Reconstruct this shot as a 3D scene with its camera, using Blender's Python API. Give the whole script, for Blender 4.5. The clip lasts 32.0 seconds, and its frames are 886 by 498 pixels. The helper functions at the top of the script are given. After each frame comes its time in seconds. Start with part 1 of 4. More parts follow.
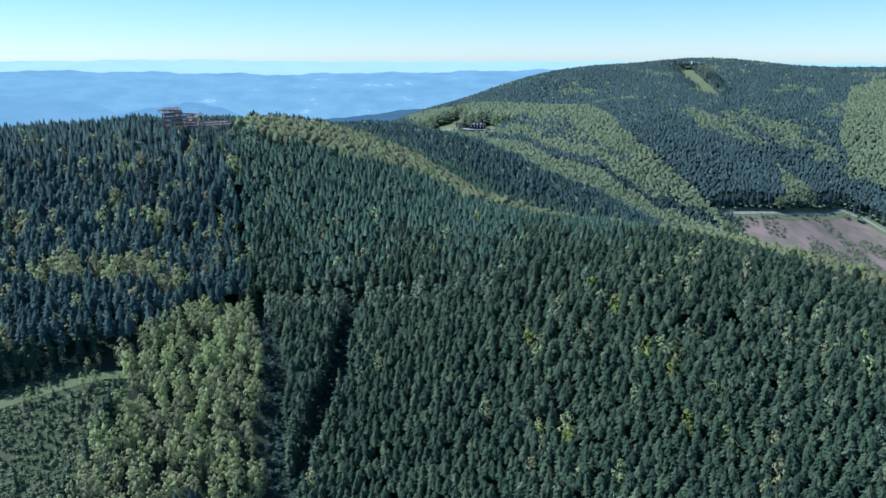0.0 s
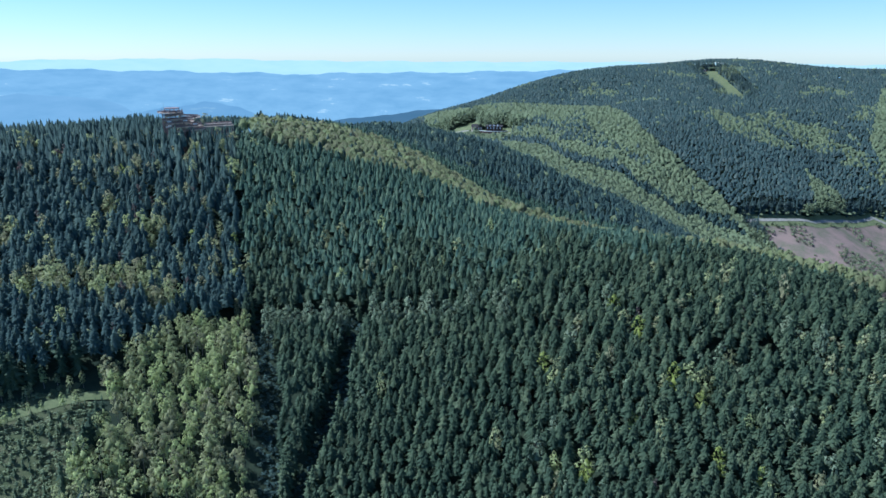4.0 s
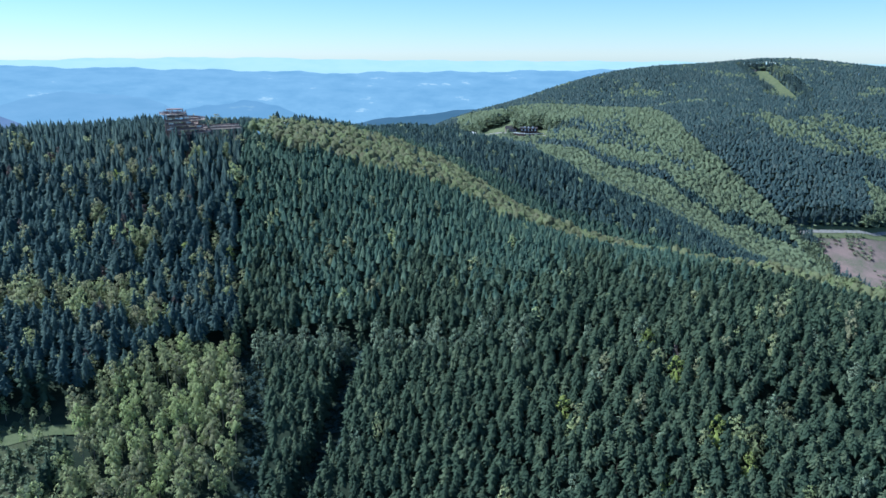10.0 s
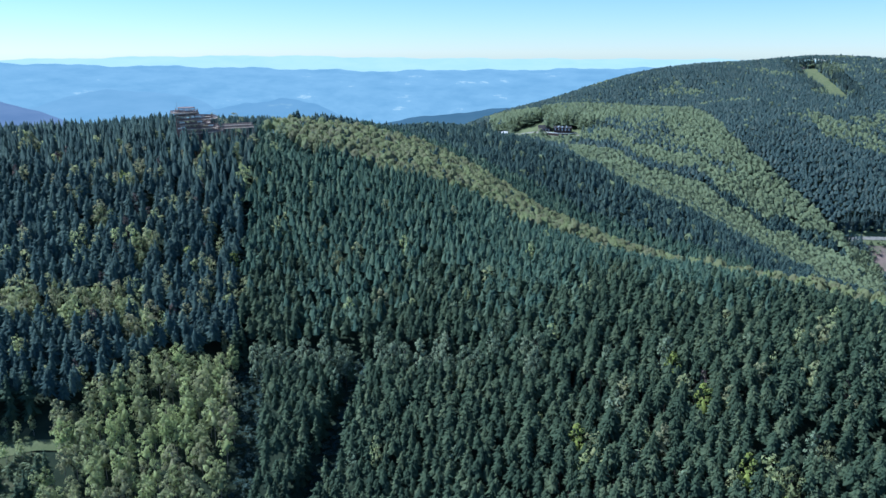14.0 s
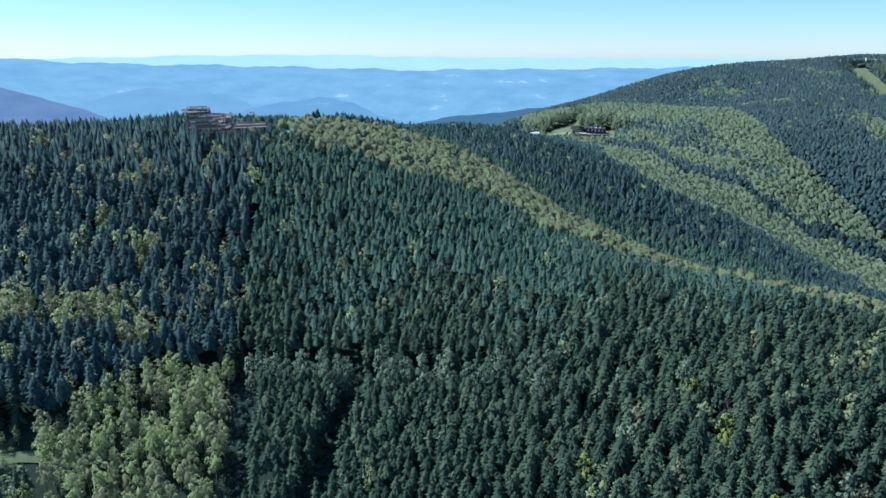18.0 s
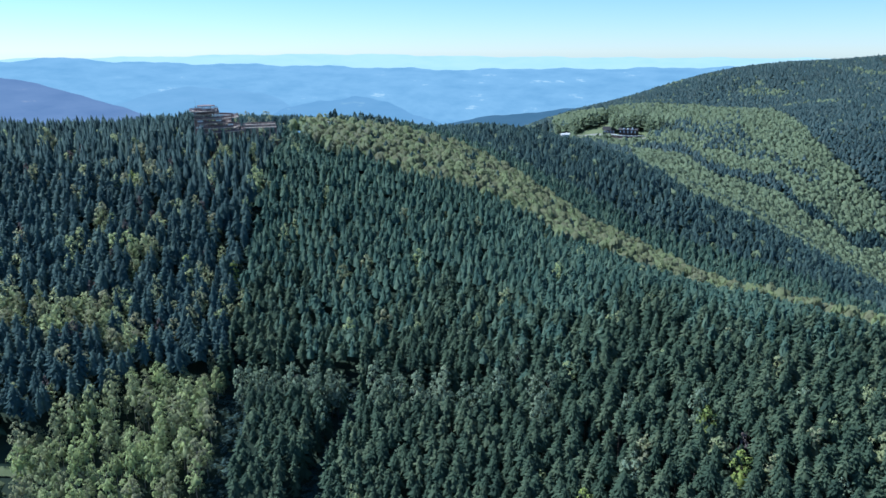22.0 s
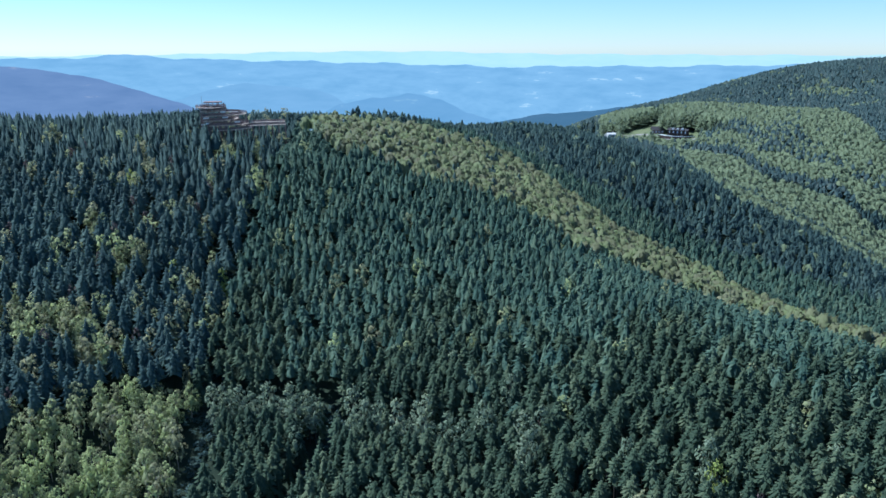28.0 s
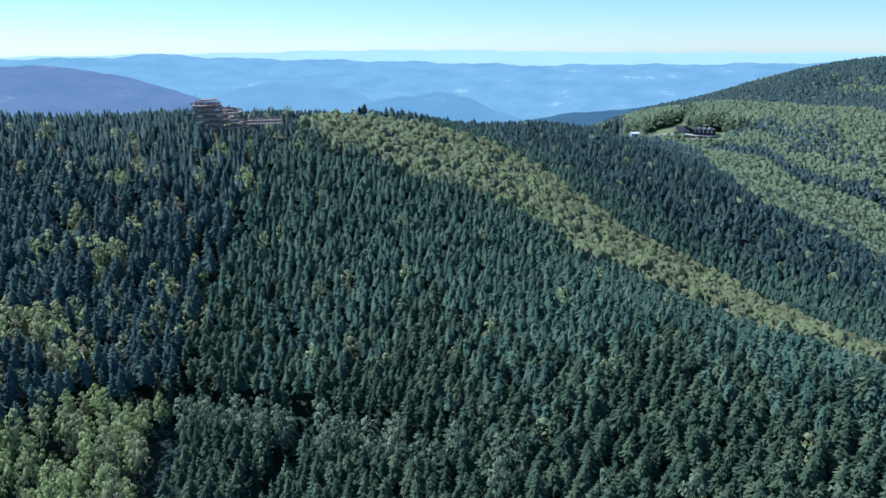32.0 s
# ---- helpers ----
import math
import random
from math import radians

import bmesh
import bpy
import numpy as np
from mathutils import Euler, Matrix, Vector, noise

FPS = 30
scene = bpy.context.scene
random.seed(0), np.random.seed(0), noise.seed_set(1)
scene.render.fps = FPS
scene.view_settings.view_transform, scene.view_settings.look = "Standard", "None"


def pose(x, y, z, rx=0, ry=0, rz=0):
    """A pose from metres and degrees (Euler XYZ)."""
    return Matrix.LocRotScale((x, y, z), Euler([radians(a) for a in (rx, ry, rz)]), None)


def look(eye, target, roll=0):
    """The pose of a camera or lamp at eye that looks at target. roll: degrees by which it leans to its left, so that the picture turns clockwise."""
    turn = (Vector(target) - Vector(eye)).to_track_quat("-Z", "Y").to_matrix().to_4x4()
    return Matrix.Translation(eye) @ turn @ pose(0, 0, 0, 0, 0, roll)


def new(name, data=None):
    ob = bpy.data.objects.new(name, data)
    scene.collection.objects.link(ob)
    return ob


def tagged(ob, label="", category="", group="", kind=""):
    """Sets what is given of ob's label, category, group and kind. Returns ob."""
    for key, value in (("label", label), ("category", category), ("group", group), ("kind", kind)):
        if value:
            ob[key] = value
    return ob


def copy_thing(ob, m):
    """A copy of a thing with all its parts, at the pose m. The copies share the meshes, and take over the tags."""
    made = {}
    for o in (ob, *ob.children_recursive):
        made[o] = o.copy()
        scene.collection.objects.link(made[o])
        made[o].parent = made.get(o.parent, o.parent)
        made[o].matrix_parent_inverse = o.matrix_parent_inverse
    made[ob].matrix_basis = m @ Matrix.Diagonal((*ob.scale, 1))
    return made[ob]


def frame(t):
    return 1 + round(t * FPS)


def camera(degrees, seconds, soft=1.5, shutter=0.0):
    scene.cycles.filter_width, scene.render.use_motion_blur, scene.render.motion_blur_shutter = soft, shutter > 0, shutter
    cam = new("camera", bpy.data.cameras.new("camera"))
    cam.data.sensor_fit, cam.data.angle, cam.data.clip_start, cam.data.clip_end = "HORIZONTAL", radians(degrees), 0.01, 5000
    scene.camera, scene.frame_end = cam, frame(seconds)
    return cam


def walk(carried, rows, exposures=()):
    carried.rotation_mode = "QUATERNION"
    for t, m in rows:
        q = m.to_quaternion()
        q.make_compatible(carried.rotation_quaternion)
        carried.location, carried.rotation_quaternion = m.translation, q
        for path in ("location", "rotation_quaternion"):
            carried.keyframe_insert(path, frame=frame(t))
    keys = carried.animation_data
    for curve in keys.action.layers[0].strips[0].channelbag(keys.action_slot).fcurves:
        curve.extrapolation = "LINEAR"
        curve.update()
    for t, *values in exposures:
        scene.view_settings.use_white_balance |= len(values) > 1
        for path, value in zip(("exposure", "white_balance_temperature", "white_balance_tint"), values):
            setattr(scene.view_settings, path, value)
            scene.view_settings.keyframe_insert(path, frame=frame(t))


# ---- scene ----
cam = camera(63.567, 32.0, soft=1.5)
# seconds, place, tilt from level, roll, turn to the left
PATH = [
    (0, 0.01, -0.00, 299.99, -15.174, -0.185, -0.000),
    (1, 0.82, 7.47, 299.80, -15.157, -0.074, 0.324),
    (2, 1.68, 14.96, 299.60, -15.161, -0.032, 0.647),
    (3, 2.67, 22.50, 299.42, -15.152, -0.007, 1.007),
    (3.5, 3.22, 26.29, 299.33, -15.160, 0.010, 1.200),
    (5.5, 6.03, 41.69, 299.01, -15.139, -0.025, 2.000),
    (6, 6.92, 45.61, 298.95, -15.138, -0.078, 2.208),
    (7, 8.95, 53.54, 298.82, -15.161, 0.025, 2.631),
    (8, 11.25, 61.44, 298.70, -15.197, 0.060, 3.222),
    (9, 13.77, 69.16, 298.54, -15.198, 0.051, 3.935),
    (10, 16.43, 76.57, 298.32, -15.221, 0.097, 4.671),
    (11, 19.18, 83.65, 298.06, -15.291, 0.080, 5.419),
    (12, 21.98, 90.40, 297.76, -15.350, 0.049, 6.253),
    (13, 24.77, 96.82, 297.44, -15.373, -0.021, 7.061),
    (14, 27.52, 102.95, 297.10, -15.360, -0.007, 7.849),
    (14.5, 28.88, 105.91, 296.93, -15.375, -0.037, 8.275),
    (16.5, 34.29, 117.35, 296.27, -15.405, -0.066, 9.936),
    (17, 35.64, 120.16, 296.11, -15.407, -0.049, 10.290),
    (18, 38.36, 125.76, 295.81, -15.409, 0.005, 10.971),
    (19, 41.12, 131.41, 295.54, -15.387, -0.029, 11.707),
    (20, 43.91, 137.19, 295.31, -15.402, -0.062, 12.460),
    (21, 46.74, 143.07, 295.10, -15.412, -0.014, 13.242),
    (22, 49.56, 149.05, 294.87, -15.446, 0.011, 14.024),
    (23, 52.34, 155.09, 294.62, -15.489, 0.055, 14.862),
    (24, 55.08, 161.18, 294.32, -15.514, 0.125, 15.654),
    (25, 57.78, 167.28, 293.97, -15.556, 0.192, 16.360),
    (25.5, 59.14, 170.34, 293.78, -15.553, 0.165, 16.739),
    (27.5, 64.65, 182.44, 292.95, -15.627, 0.051, 18.284),
    (28, 66.07, 185.43, 292.73, -15.632, 0.010, 18.624),
    (29, 68.99, 191.33, 292.29, -15.666, -0.019, 19.280),
    (30, 71.99, 197.16, 291.83, -15.688, -0.029, 19.937),
    (31, 75.04, 202.94, 291.37, -15.687, -0.084, 20.586),
    (32, 78.12, 208.70, 290.90, -15.727, -0.171, 21.246),
]


def aim(x, y, z, tilt, roll, turn):
    """A level-headed pose: turn about z, tilt about x, roll about the view axis."""
    return pose(x, y, z) @ pose(0, 0, 0, 0, 0, turn) @ pose(0, 0, 0, 90 + tilt, 0, 0) @ pose(0, 0, 0, 0, 0, roll)


walk(cam, [(t, aim(*p)) for t, *p in PATH], [(0, 0.53, 4830, 6), (32, 0.53, 4830, 6)])

# ---- light ----
SUN_TURN, SUN_HEIGHT = 80.0, 55.0  # degrees left of +y, degrees above the horizon
world = bpy.data.worlds.new("sky")
scene.world = world
world.use_nodes = True
wn = world.node_tree.nodes
sky = wn.new("ShaderNodeTexSky")
sky.sky_type = "NISHITA"
sky.sun_disc = False
sky.sun_elevation = radians(SUN_HEIGHT)
sky.sun_rotation = radians(-SUN_TURN)
sky.altitude = 900
sky.air_density, sky.dust_density, sky.ozone_density = 1.0, 0.15, 4.5
wn["Background"].inputs["Strength"].default_value = 0.09
world.node_tree.links.new(sky.outputs["Color"], wn["Background"].inputs["Color"])

sun = new("sun", bpy.data.lights.new("sun", "SUN"))
sun.data.energy = 4.3
sun.data.angle = radians(0.53)
sun.data.color = (1.0, 0.95, 0.87)
sun_way = Vector((-math.sin(radians(SUN_TURN)), math.cos(radians(SUN_TURN)), math.tan(radians(SUN_HEIGHT))))
sun.matrix_world = look(sun_way * 500, (0, 0, 0))

rng = np.random.default_rng(7)


# ---- materials ----
def nodes_of(name):
    m = bpy.data.materials.new(name)
    m.use_nodes = True
    return m, m.node_tree.nodes, m.node_tree.links


def noise_node(n, l, scale, detail=4.0, rough=0.6, coords="Object"):
    tc = n.new("ShaderNodeTexCoord")
    t = n.new("ShaderNodeTexNoise")
    t.inputs["Scale"].default_value = scale
    t.inputs["Detail"].default_value = detail
    t.inputs["Roughness"].default_value = rough
    l.new(tc.outputs[coords], t.inputs["Vector"])
    return t


def ramp_node(n, stops):
    r = n.new("ShaderNodeValToRGB")
    while len(r.color_ramp.elements) < len(stops):
        r.color_ramp.elements.new(0.5)
    for e, (at, c) in zip(r.color_ramp.elements, stops):
        e.position, e.color = at, (*c, 1)
    return r


def foliage(name, dark, mid, light, rough=0.75, through_light=0.25, flat=0.45, spread_of_hue=0.24):
    """Leaves or needles: a hue for each tree from its tint, finer change from spray to spray, light passing through."""
    m, n, l = nodes_of(name)
    at = n.new("ShaderNodeAttribute")
    at.attribute_name = "tint"
    geo = n.new("ShaderNodeNewGeometry")
    mix = n.new("ShaderNodeMath")
    mix.operation = "MULTIPLY_ADD"
    mix.inputs[1].default_value = 0.35
    l.new(geo.outputs["Random Per Island"], mix.inputs[0])
    half = n.new("ShaderNodeMath")
    half.operation = "MULTIPLY"
    half.inputs[1].default_value = 0.65
    l.new(at.outputs["Fac"], half.inputs[0])
    l.new(half.outputs[0], mix.inputs[2])
    info = n.new("ShaderNodeObjectInfo")
    own = n.new("ShaderNodeMath")
    own.operation = "MULTIPLY_ADD"
    own.inputs[1].default_value = spread_of_hue
    l.new(info.outputs["Random"], own.inputs[0])
    less = n.new("ShaderNodeMath")
    less.operation = "SUBTRACT"
    less.inputs[1].default_value = spread_of_hue / 2
    l.new(mix.outputs[0], less.inputs[0])
    l.new(less.outputs[0], own.inputs[2])
    r = ramp_node(n, ((0.08, dark), (0.5, mid), (0.95, light)))
    l.new(own.outputs[0], r.inputs[0])
    big = noise_node(n, l, 0.02, 3.0)
    hsv = n.new("ShaderNodeHueSaturation")
    span = n.new("ShaderNodeMapRange")
    span.inputs["To Min"].default_value, span.inputs["To Max"].default_value = 0.75, 1.25
    l.new(big.outputs["Fac"], span.inputs["Value"])
    l.new(span.outputs[0], hsv.inputs["Value"])
    l.new(r.outputs["Color"], hsv.inputs["Color"])
    p = n["Principled BSDF"]
    p.inputs["Roughness"].default_value = rough
    p.inputs["Specular IOR Level"].default_value = 0.12
    l.new(hsv.outputs["Color"], p.inputs["Base Color"])
    tr = n.new("ShaderNodeBsdfTranslucent")
    # needles and leaves fill a bough evenly, so a spray is lit like the round of its bough
    spread = n.new("ShaderNodeAttribute")
    spread.attribute_name = "bough"
    turn = n.new("ShaderNodeVectorTransform")
    turn.vector_type, turn.convert_from, turn.convert_to = "NORMAL", "OBJECT", "WORLD"
    l.new(spread.outputs["Vector"], turn.inputs[0])
    own_way = n.new("ShaderNodeVectorMath")
    own_way.operation = "SCALE"
    own_way.inputs["Scale"].default_value = flat
    l.new(geo.outputs["Normal"], own_way.inputs[0])
    both = n.new("ShaderNodeVectorMath")
    both.operation = "ADD"
    l.new(turn.outputs[0], both.inputs[0])
    l.new(own_way.outputs[0], both.inputs[1])
    even = n.new("ShaderNodeVectorMath")
    even.operation = "NORMALIZE"
    l.new(both.outputs[0], even.inputs[0])
    l.new(even.outputs[0], p.inputs["Normal"])
    l.new(hsv.outputs["Color"], tr.inputs["Color"])
    ms = n.new("ShaderNodeMixShader")
    ms.inputs[0].default_value = through_light
    l.new(p.outputs[0], ms.inputs[1])
    l.new(tr.outputs[0], ms.inputs[2])
    l.new(ms.outputs[0], n["Material Output"].inputs["Surface"])
    return m


def earth(name, stops, scale=0.15, fine=3.0, bump=0.4, rough=0.95):
    """Soil, turf, gravel: patches at one scale, grain and relief at a finer one."""
    m, n, l = nodes_of(name)
    a, b = noise_node(n, l, scale, 6.0, 0.65), noise_node(n, l, fine, 3.0)
    mix = n.new("ShaderNodeMath")
    mix.operation = "MULTIPLY_ADD"
    mix.inputs[1].default_value = 0.4
    sub = n.new("ShaderNodeMath")
    sub.operation = "MULTIPLY_ADD"
    sub.inputs[1].default_value, sub.inputs[2].default_value = 0.9, -0.12
    l.new(a.outputs["Fac"], sub.inputs[0])
    l.new(b.outputs["Fac"], mix.inputs[0])
    l.new(sub.outputs[0], mix.inputs[2])
    r = ramp_node(n, stops)
    l.new(mix.outputs[0], r.inputs[0])
    p = n["Principled BSDF"]
    p.inputs["Roughness"].default_value = rough
    p.inputs["Specular IOR Level"].default_value = 0.08
    l.new(r.outputs["Color"], p.inputs["Base Color"])
    bp = n.new("ShaderNodeBump")
    bp.inputs["Strength"].default_value = bump
    bp.inputs["Distance"].default_value = 0.3
    l.new(b.outputs["Fac"], bp.inputs["Height"])
    l.new(bp.outputs[0], p.inputs["Normal"])
    return m


def surface(name, colour, rough=0.7, metal=0.0, vary=0.25, scale=2.0):
    m, n, l = nodes_of(name)
    t = noise_node(n, l, scale, 5.0)
    c = Vector(colour)
    r = ramp_node(n, ((0.25, tuple(c * (1 - vary))), (0.75, tuple(c * (1 + vary)))))
    l.new(t.outputs["Fac"], r.inputs[0])
    p = n["Principled BSDF"]
    l.new(r.outputs["Color"], p.inputs["Base Color"])
    p.inputs["Roughness"].default_value, p.inputs["Metallic"].default_value = rough, metal
    bp = n.new("ShaderNodeBump")
    bp.inputs["Strength"].default_value = 0.2
    l.new(t.outputs["Fac"], bp.inputs["Height"])
    l.new(bp.outputs[0], p.inputs["Normal"])
    return m


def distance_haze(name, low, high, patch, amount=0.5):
    """Far hills seen through miles of air: haze is put into the emission colours of the woods and fields, which glow.
    """
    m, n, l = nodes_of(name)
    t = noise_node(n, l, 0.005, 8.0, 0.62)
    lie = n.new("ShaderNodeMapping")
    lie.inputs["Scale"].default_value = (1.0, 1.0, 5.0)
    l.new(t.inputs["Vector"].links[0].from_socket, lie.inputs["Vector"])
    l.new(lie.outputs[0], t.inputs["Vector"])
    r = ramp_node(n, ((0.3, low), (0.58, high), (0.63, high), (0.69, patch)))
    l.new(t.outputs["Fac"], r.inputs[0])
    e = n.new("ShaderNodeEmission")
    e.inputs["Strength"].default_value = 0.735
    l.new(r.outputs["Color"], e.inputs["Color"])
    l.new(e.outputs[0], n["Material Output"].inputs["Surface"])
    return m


M_SPRUCE = foliage("spruce_needles", (0.044, 0.068, 0.042), (0.080, 0.113, 0.064), (0.160, 0.187, 0.098), through_light=0.28, flat=0.7)
# paler, bluer copy of the spruce needles: haze put into the base colour
M_UPPER_HAZED = foliage("hazed_upper_spruce_needles", (0.050, 0.088, 0.066), (0.086, 0.140, 0.097), (0.158, 0.208, 0.128), through_light=0.28, flat=0.6)
# dark old needles, with some blue of the haze mixed into their colour
M_OLD = foliage("hazed_old_spruce_needles", (0.051, 0.084, 0.078), (0.081, 0.124, 0.108), (0.145, 0.190, 0.142), through_light=0.28, flat=0.5)
# greyer, bluer needles for the far hill: its haze is painted into the colour
M_FAR_SPRUCE = foliage("hazed_hill_spruce_needles", (0.062, 0.096, 0.090), (0.090, 0.130, 0.116), (0.142, 0.166, 0.136), flat=0.5)
M_BEECH = foliage("beech_leaves", (0.186, 0.180, 0.094), (0.198, 0.218, 0.098), (0.222, 0.260, 0.104), 0.6, 0.25, 0.2)
M_FAR_BEECH = foliage("hill_beech_leaves", (0.172, 0.205, 0.112), (0.200, 0.236, 0.124), (0.230, 0.262, 0.138), 0.6, 0.25, 0.2)
M_BIRCH = foliage("birch_leaves", (0.295, 0.282, 0.155), (0.355, 0.388, 0.172), (0.415, 0.470, 0.18), 0.6, 0.34, 0.5, 0.55)
M_PALE = foliage("pale_willow_leaves", (0.16, 0.205, 0.125), (0.225, 0.27, 0.165), (0.29, 0.33, 0.195), 0.6, 0.25, 0.4)
M_YELLOW = foliage("yellow_leaves", (0.22, 0.26, 0.06), (0.30, 0.345, 0.085), (0.36, 0.40, 0.12), 0.6, 0.28)
M_BARE = foliage("bare_twigs", (0.09, 0.075, 0.068), (0.13, 0.10, 0.088), (0.17, 0.135, 0.11), 0.8, 0.1)
M_BARK = surface("bark", (0.085, 0.062, 0.048), 0.9, 0, 0.35, 3.0)
M_PALE_BARK = surface("pale_bark", (0.28, 0.25, 0.21), 0.85, 0, 0.4, 3.0)
M_FLOOR = earth("forest_floor", ((0.3, (0.024, 0.036, 0.024)), (0.7, (0.044, 0.056, 0.034))))
M_TURF = earth("turf", ((0.3, (0.115, 0.135, 0.062)), (0.55, (0.16, 0.178, 0.082)), (0.8, (0.21, 0.20, 0.11))))
M_SCRUB = earth("clearing_turf", ((0.2, (0.050, 0.066, 0.030)), (0.42, (0.080, 0.096, 0.044)), (0.58, (0.105, 0.110, 0.056)), (0.75, (0.12, 0.105, 0.072))), 0.12, 2.0)
M_SOIL = earth("bare_soil", ((0.2, (0.23, 0.155, 0.125)), (0.42, (0.27, 0.19, 0.155)), (0.56, (0.21, 0.16, 0.125)), (0.68, (0.14, 0.145, 0.085)), (0.85, (0.23, 0.175, 0.145))), 0.035, 0.7)
M_TRACK = earth("gravel_track", ((0.3, (0.22, 0.20, 0.16)), (0.7, (0.34, 0.31, 0.26))), 0.3, 4.0)


# ---- plan of the land: broad hills and hollows (x, y, radius, height) on a plain ----
UP = 300.0
NEAR_HILLS = [
    (-321, 103, 129, -35.7),
    (-37, 147, 154, -27.9),
    (-53, 264, 65, -29.5),
    (335, 311, 199, 32.5),
    (298, 331, 156, 48.4),
    (452, 331, 276, 35.4),
    (226, 403, 65, 8.9),
    (982, 405, 518, -79.2),
    (118, 410, 80, 25.0),
    (-290, 412, 65, -18.5),
    (-104, 425, 65, -15.7),
    (128, 426, 105, 10.0),
    (-144, 460, 75, -13.5),
    (-620, 476, 286, 66.9),
    (-448, 552, 264, 44.7),
    (-270, 562, 90, -16.1),
    (-257, 585, 255, 28.9),
    (-720, 598, 309, 13.0),
    (-208, 610, 214, 51.4),
    (-52, 624, 222, 25.6),
]
FAR_HILLS = [
    (-177, 631, 319, 66.9),
    (95, 665, 65, -20.8),
    (-366, 668, 75, -13.7),
    (162, 782, 65, 17.1),
    (585, 794, 241, -66.8),
    (49, 841, 72, 19.5),
    (350, 950, 78, -34.8),
    (128, 1082, 193, -5.5),
    (684, 1088, 120, -71.5),
    (224, 1412, 120, -64.0),
    (154, 1413, 327, 194.2),
    (1348, 1467, 583, 87.1),
    (857, 1529, 693, 92.2),
    (369, 1574, 442, -9.0),
    (1030, 1628, 229, 67.2),
    (79, 1641, 181, -44.1),
    (154, 1696, 177, 70.1),
    (388, 1799, 174, 36.2),
    (641, 1832, 179, 97.0),
    (-736, 2161, 849, -93.5),
    (-92, 930, 88, 37)]


def canopy(x, y):
    x, y = np.asarray(x, float), np.asarray(y, float)
    z = np.full(np.broadcast(x, y).shape, UP - 250.0)
    for hx, hy, r, h in NEAR_HILLS + FAR_HILLS:
        z = z + h * np.exp(-((x - hx) ** 2 + (y - hy) ** 2) / (2 * r * r))
    far = np.clip((np.hypot(x, y - 600) - 1900) / 1500, 0, 1)
    return z - 160 * far * far * (3 - 2 * far)


def ground_z(x, y):
    x, y = np.asarray(x, float), np.asarray(y, float)
    return canopy(x, y) - 21.0 + 0.6 * np.sin(x * 0.11 + 1.3 * np.sin(y * 0.05)) * np.sin(y * 0.09)


def inside(poly, x, y):
    """Which points lie in the polygon."""
    x, y = np.asarray(x, float), np.asarray(y, float)
    res = np.zeros(x.shape, bool)
    for (x0, y0), (x1, y1) in zip(poly, poly[1:] + poly[:1]):
        if y0 != y1:
            res ^= ((y0 > y) != (y1 > y)) & (x < (x1 - x0) * (y - y0) / (y1 - y0) + x0)
    return res


def off_line(line, x, y):
    """How far points lie from a broken line."""
    best = np.full(np.shape(x), 1e9)
    for (x0, y0), (x1, y1) in zip(line, line[1:]):
        dx, dy = x1 - x0, y1 - y0
        u = np.clip(((x - x0) * dx + (y - y0) * dy) / (dx * dx + dy * dy), 0, 1)
        best = np.minimum(best, np.hypot(x - x0 - u * dx, y - y0 - u * dy))
    return best


# ---- meshes out of arrays ----
def mesh_of(name, verts, faces, tint=None, mats=(), bough=None):
    """verts (n, 3); faces (m, 3) or (m, 4); tint: one number a vertex."""
    me = bpy.data.meshes.new(name)
    k = faces.shape[1]
    me.vertices.add(len(verts))
    me.vertices.foreach_set("co", np.ascontiguousarray(verts, np.float32).ravel())
    me.loops.add(faces.size)
    me.loops.foreach_set("vertex_index", np.ascontiguousarray(faces, np.int32).ravel())
    me.polygons.add(len(faces))
    me.polygons.foreach_set("loop_start", np.arange(0, faces.size, k, dtype=np.int32))
    me.polygons.foreach_set("loop_total", np.full(len(faces), k, np.int32))
    if tint is not None:
        a = me.attributes.new("tint", "FLOAT", "POINT")
        a.data.foreach_set("value", np.ascontiguousarray(tint, np.float32))
    if bough is not None:
        a = me.attributes.new("bough", "FLOAT_VECTOR", "POINT")
        a.data.foreach_set("vector", np.ascontiguousarray(bough, np.float32).ravel())
    for m in mats:
        me.materials.append(m)
    me.update(calc_edges=True)
    return me


def scales(place, normal, way, length, width, pointed=True):
    """Small leaf or needle tufts lying on a crown like shingles: triangles, or diamonds of two triangles."""
    way = way - normal * (way * normal).sum(1)[:, None]
    way /= np.linalg.norm(way, axis=1)[:, None]
    side = np.cross(normal, way)
    l, w, n = length[:, None], width[:, None], len(place)
    if pointed:
        v = np.stack([place + way * l * 0.6, place - way * l * 0.4 + side * w * 0.5, place - way * l * 0.4 - side * w * 0.5], 1).reshape(-1, 3)
        return v, np.arange(3 * n).reshape(-1, 3)
    sag = normal * l * 0.12
    v = np.stack([place + way * l * 0.55 - sag, place + side * w * 0.5 - sag, place - way * l * 0.45, place - side * w * 0.5 - sag], 1).reshape(-1, 3)
    i = np.arange(n)[:, None] * 4
    return v, np.concatenate([i + [[0, 1, 2]], i + [[0, 2, 3]]], 0)


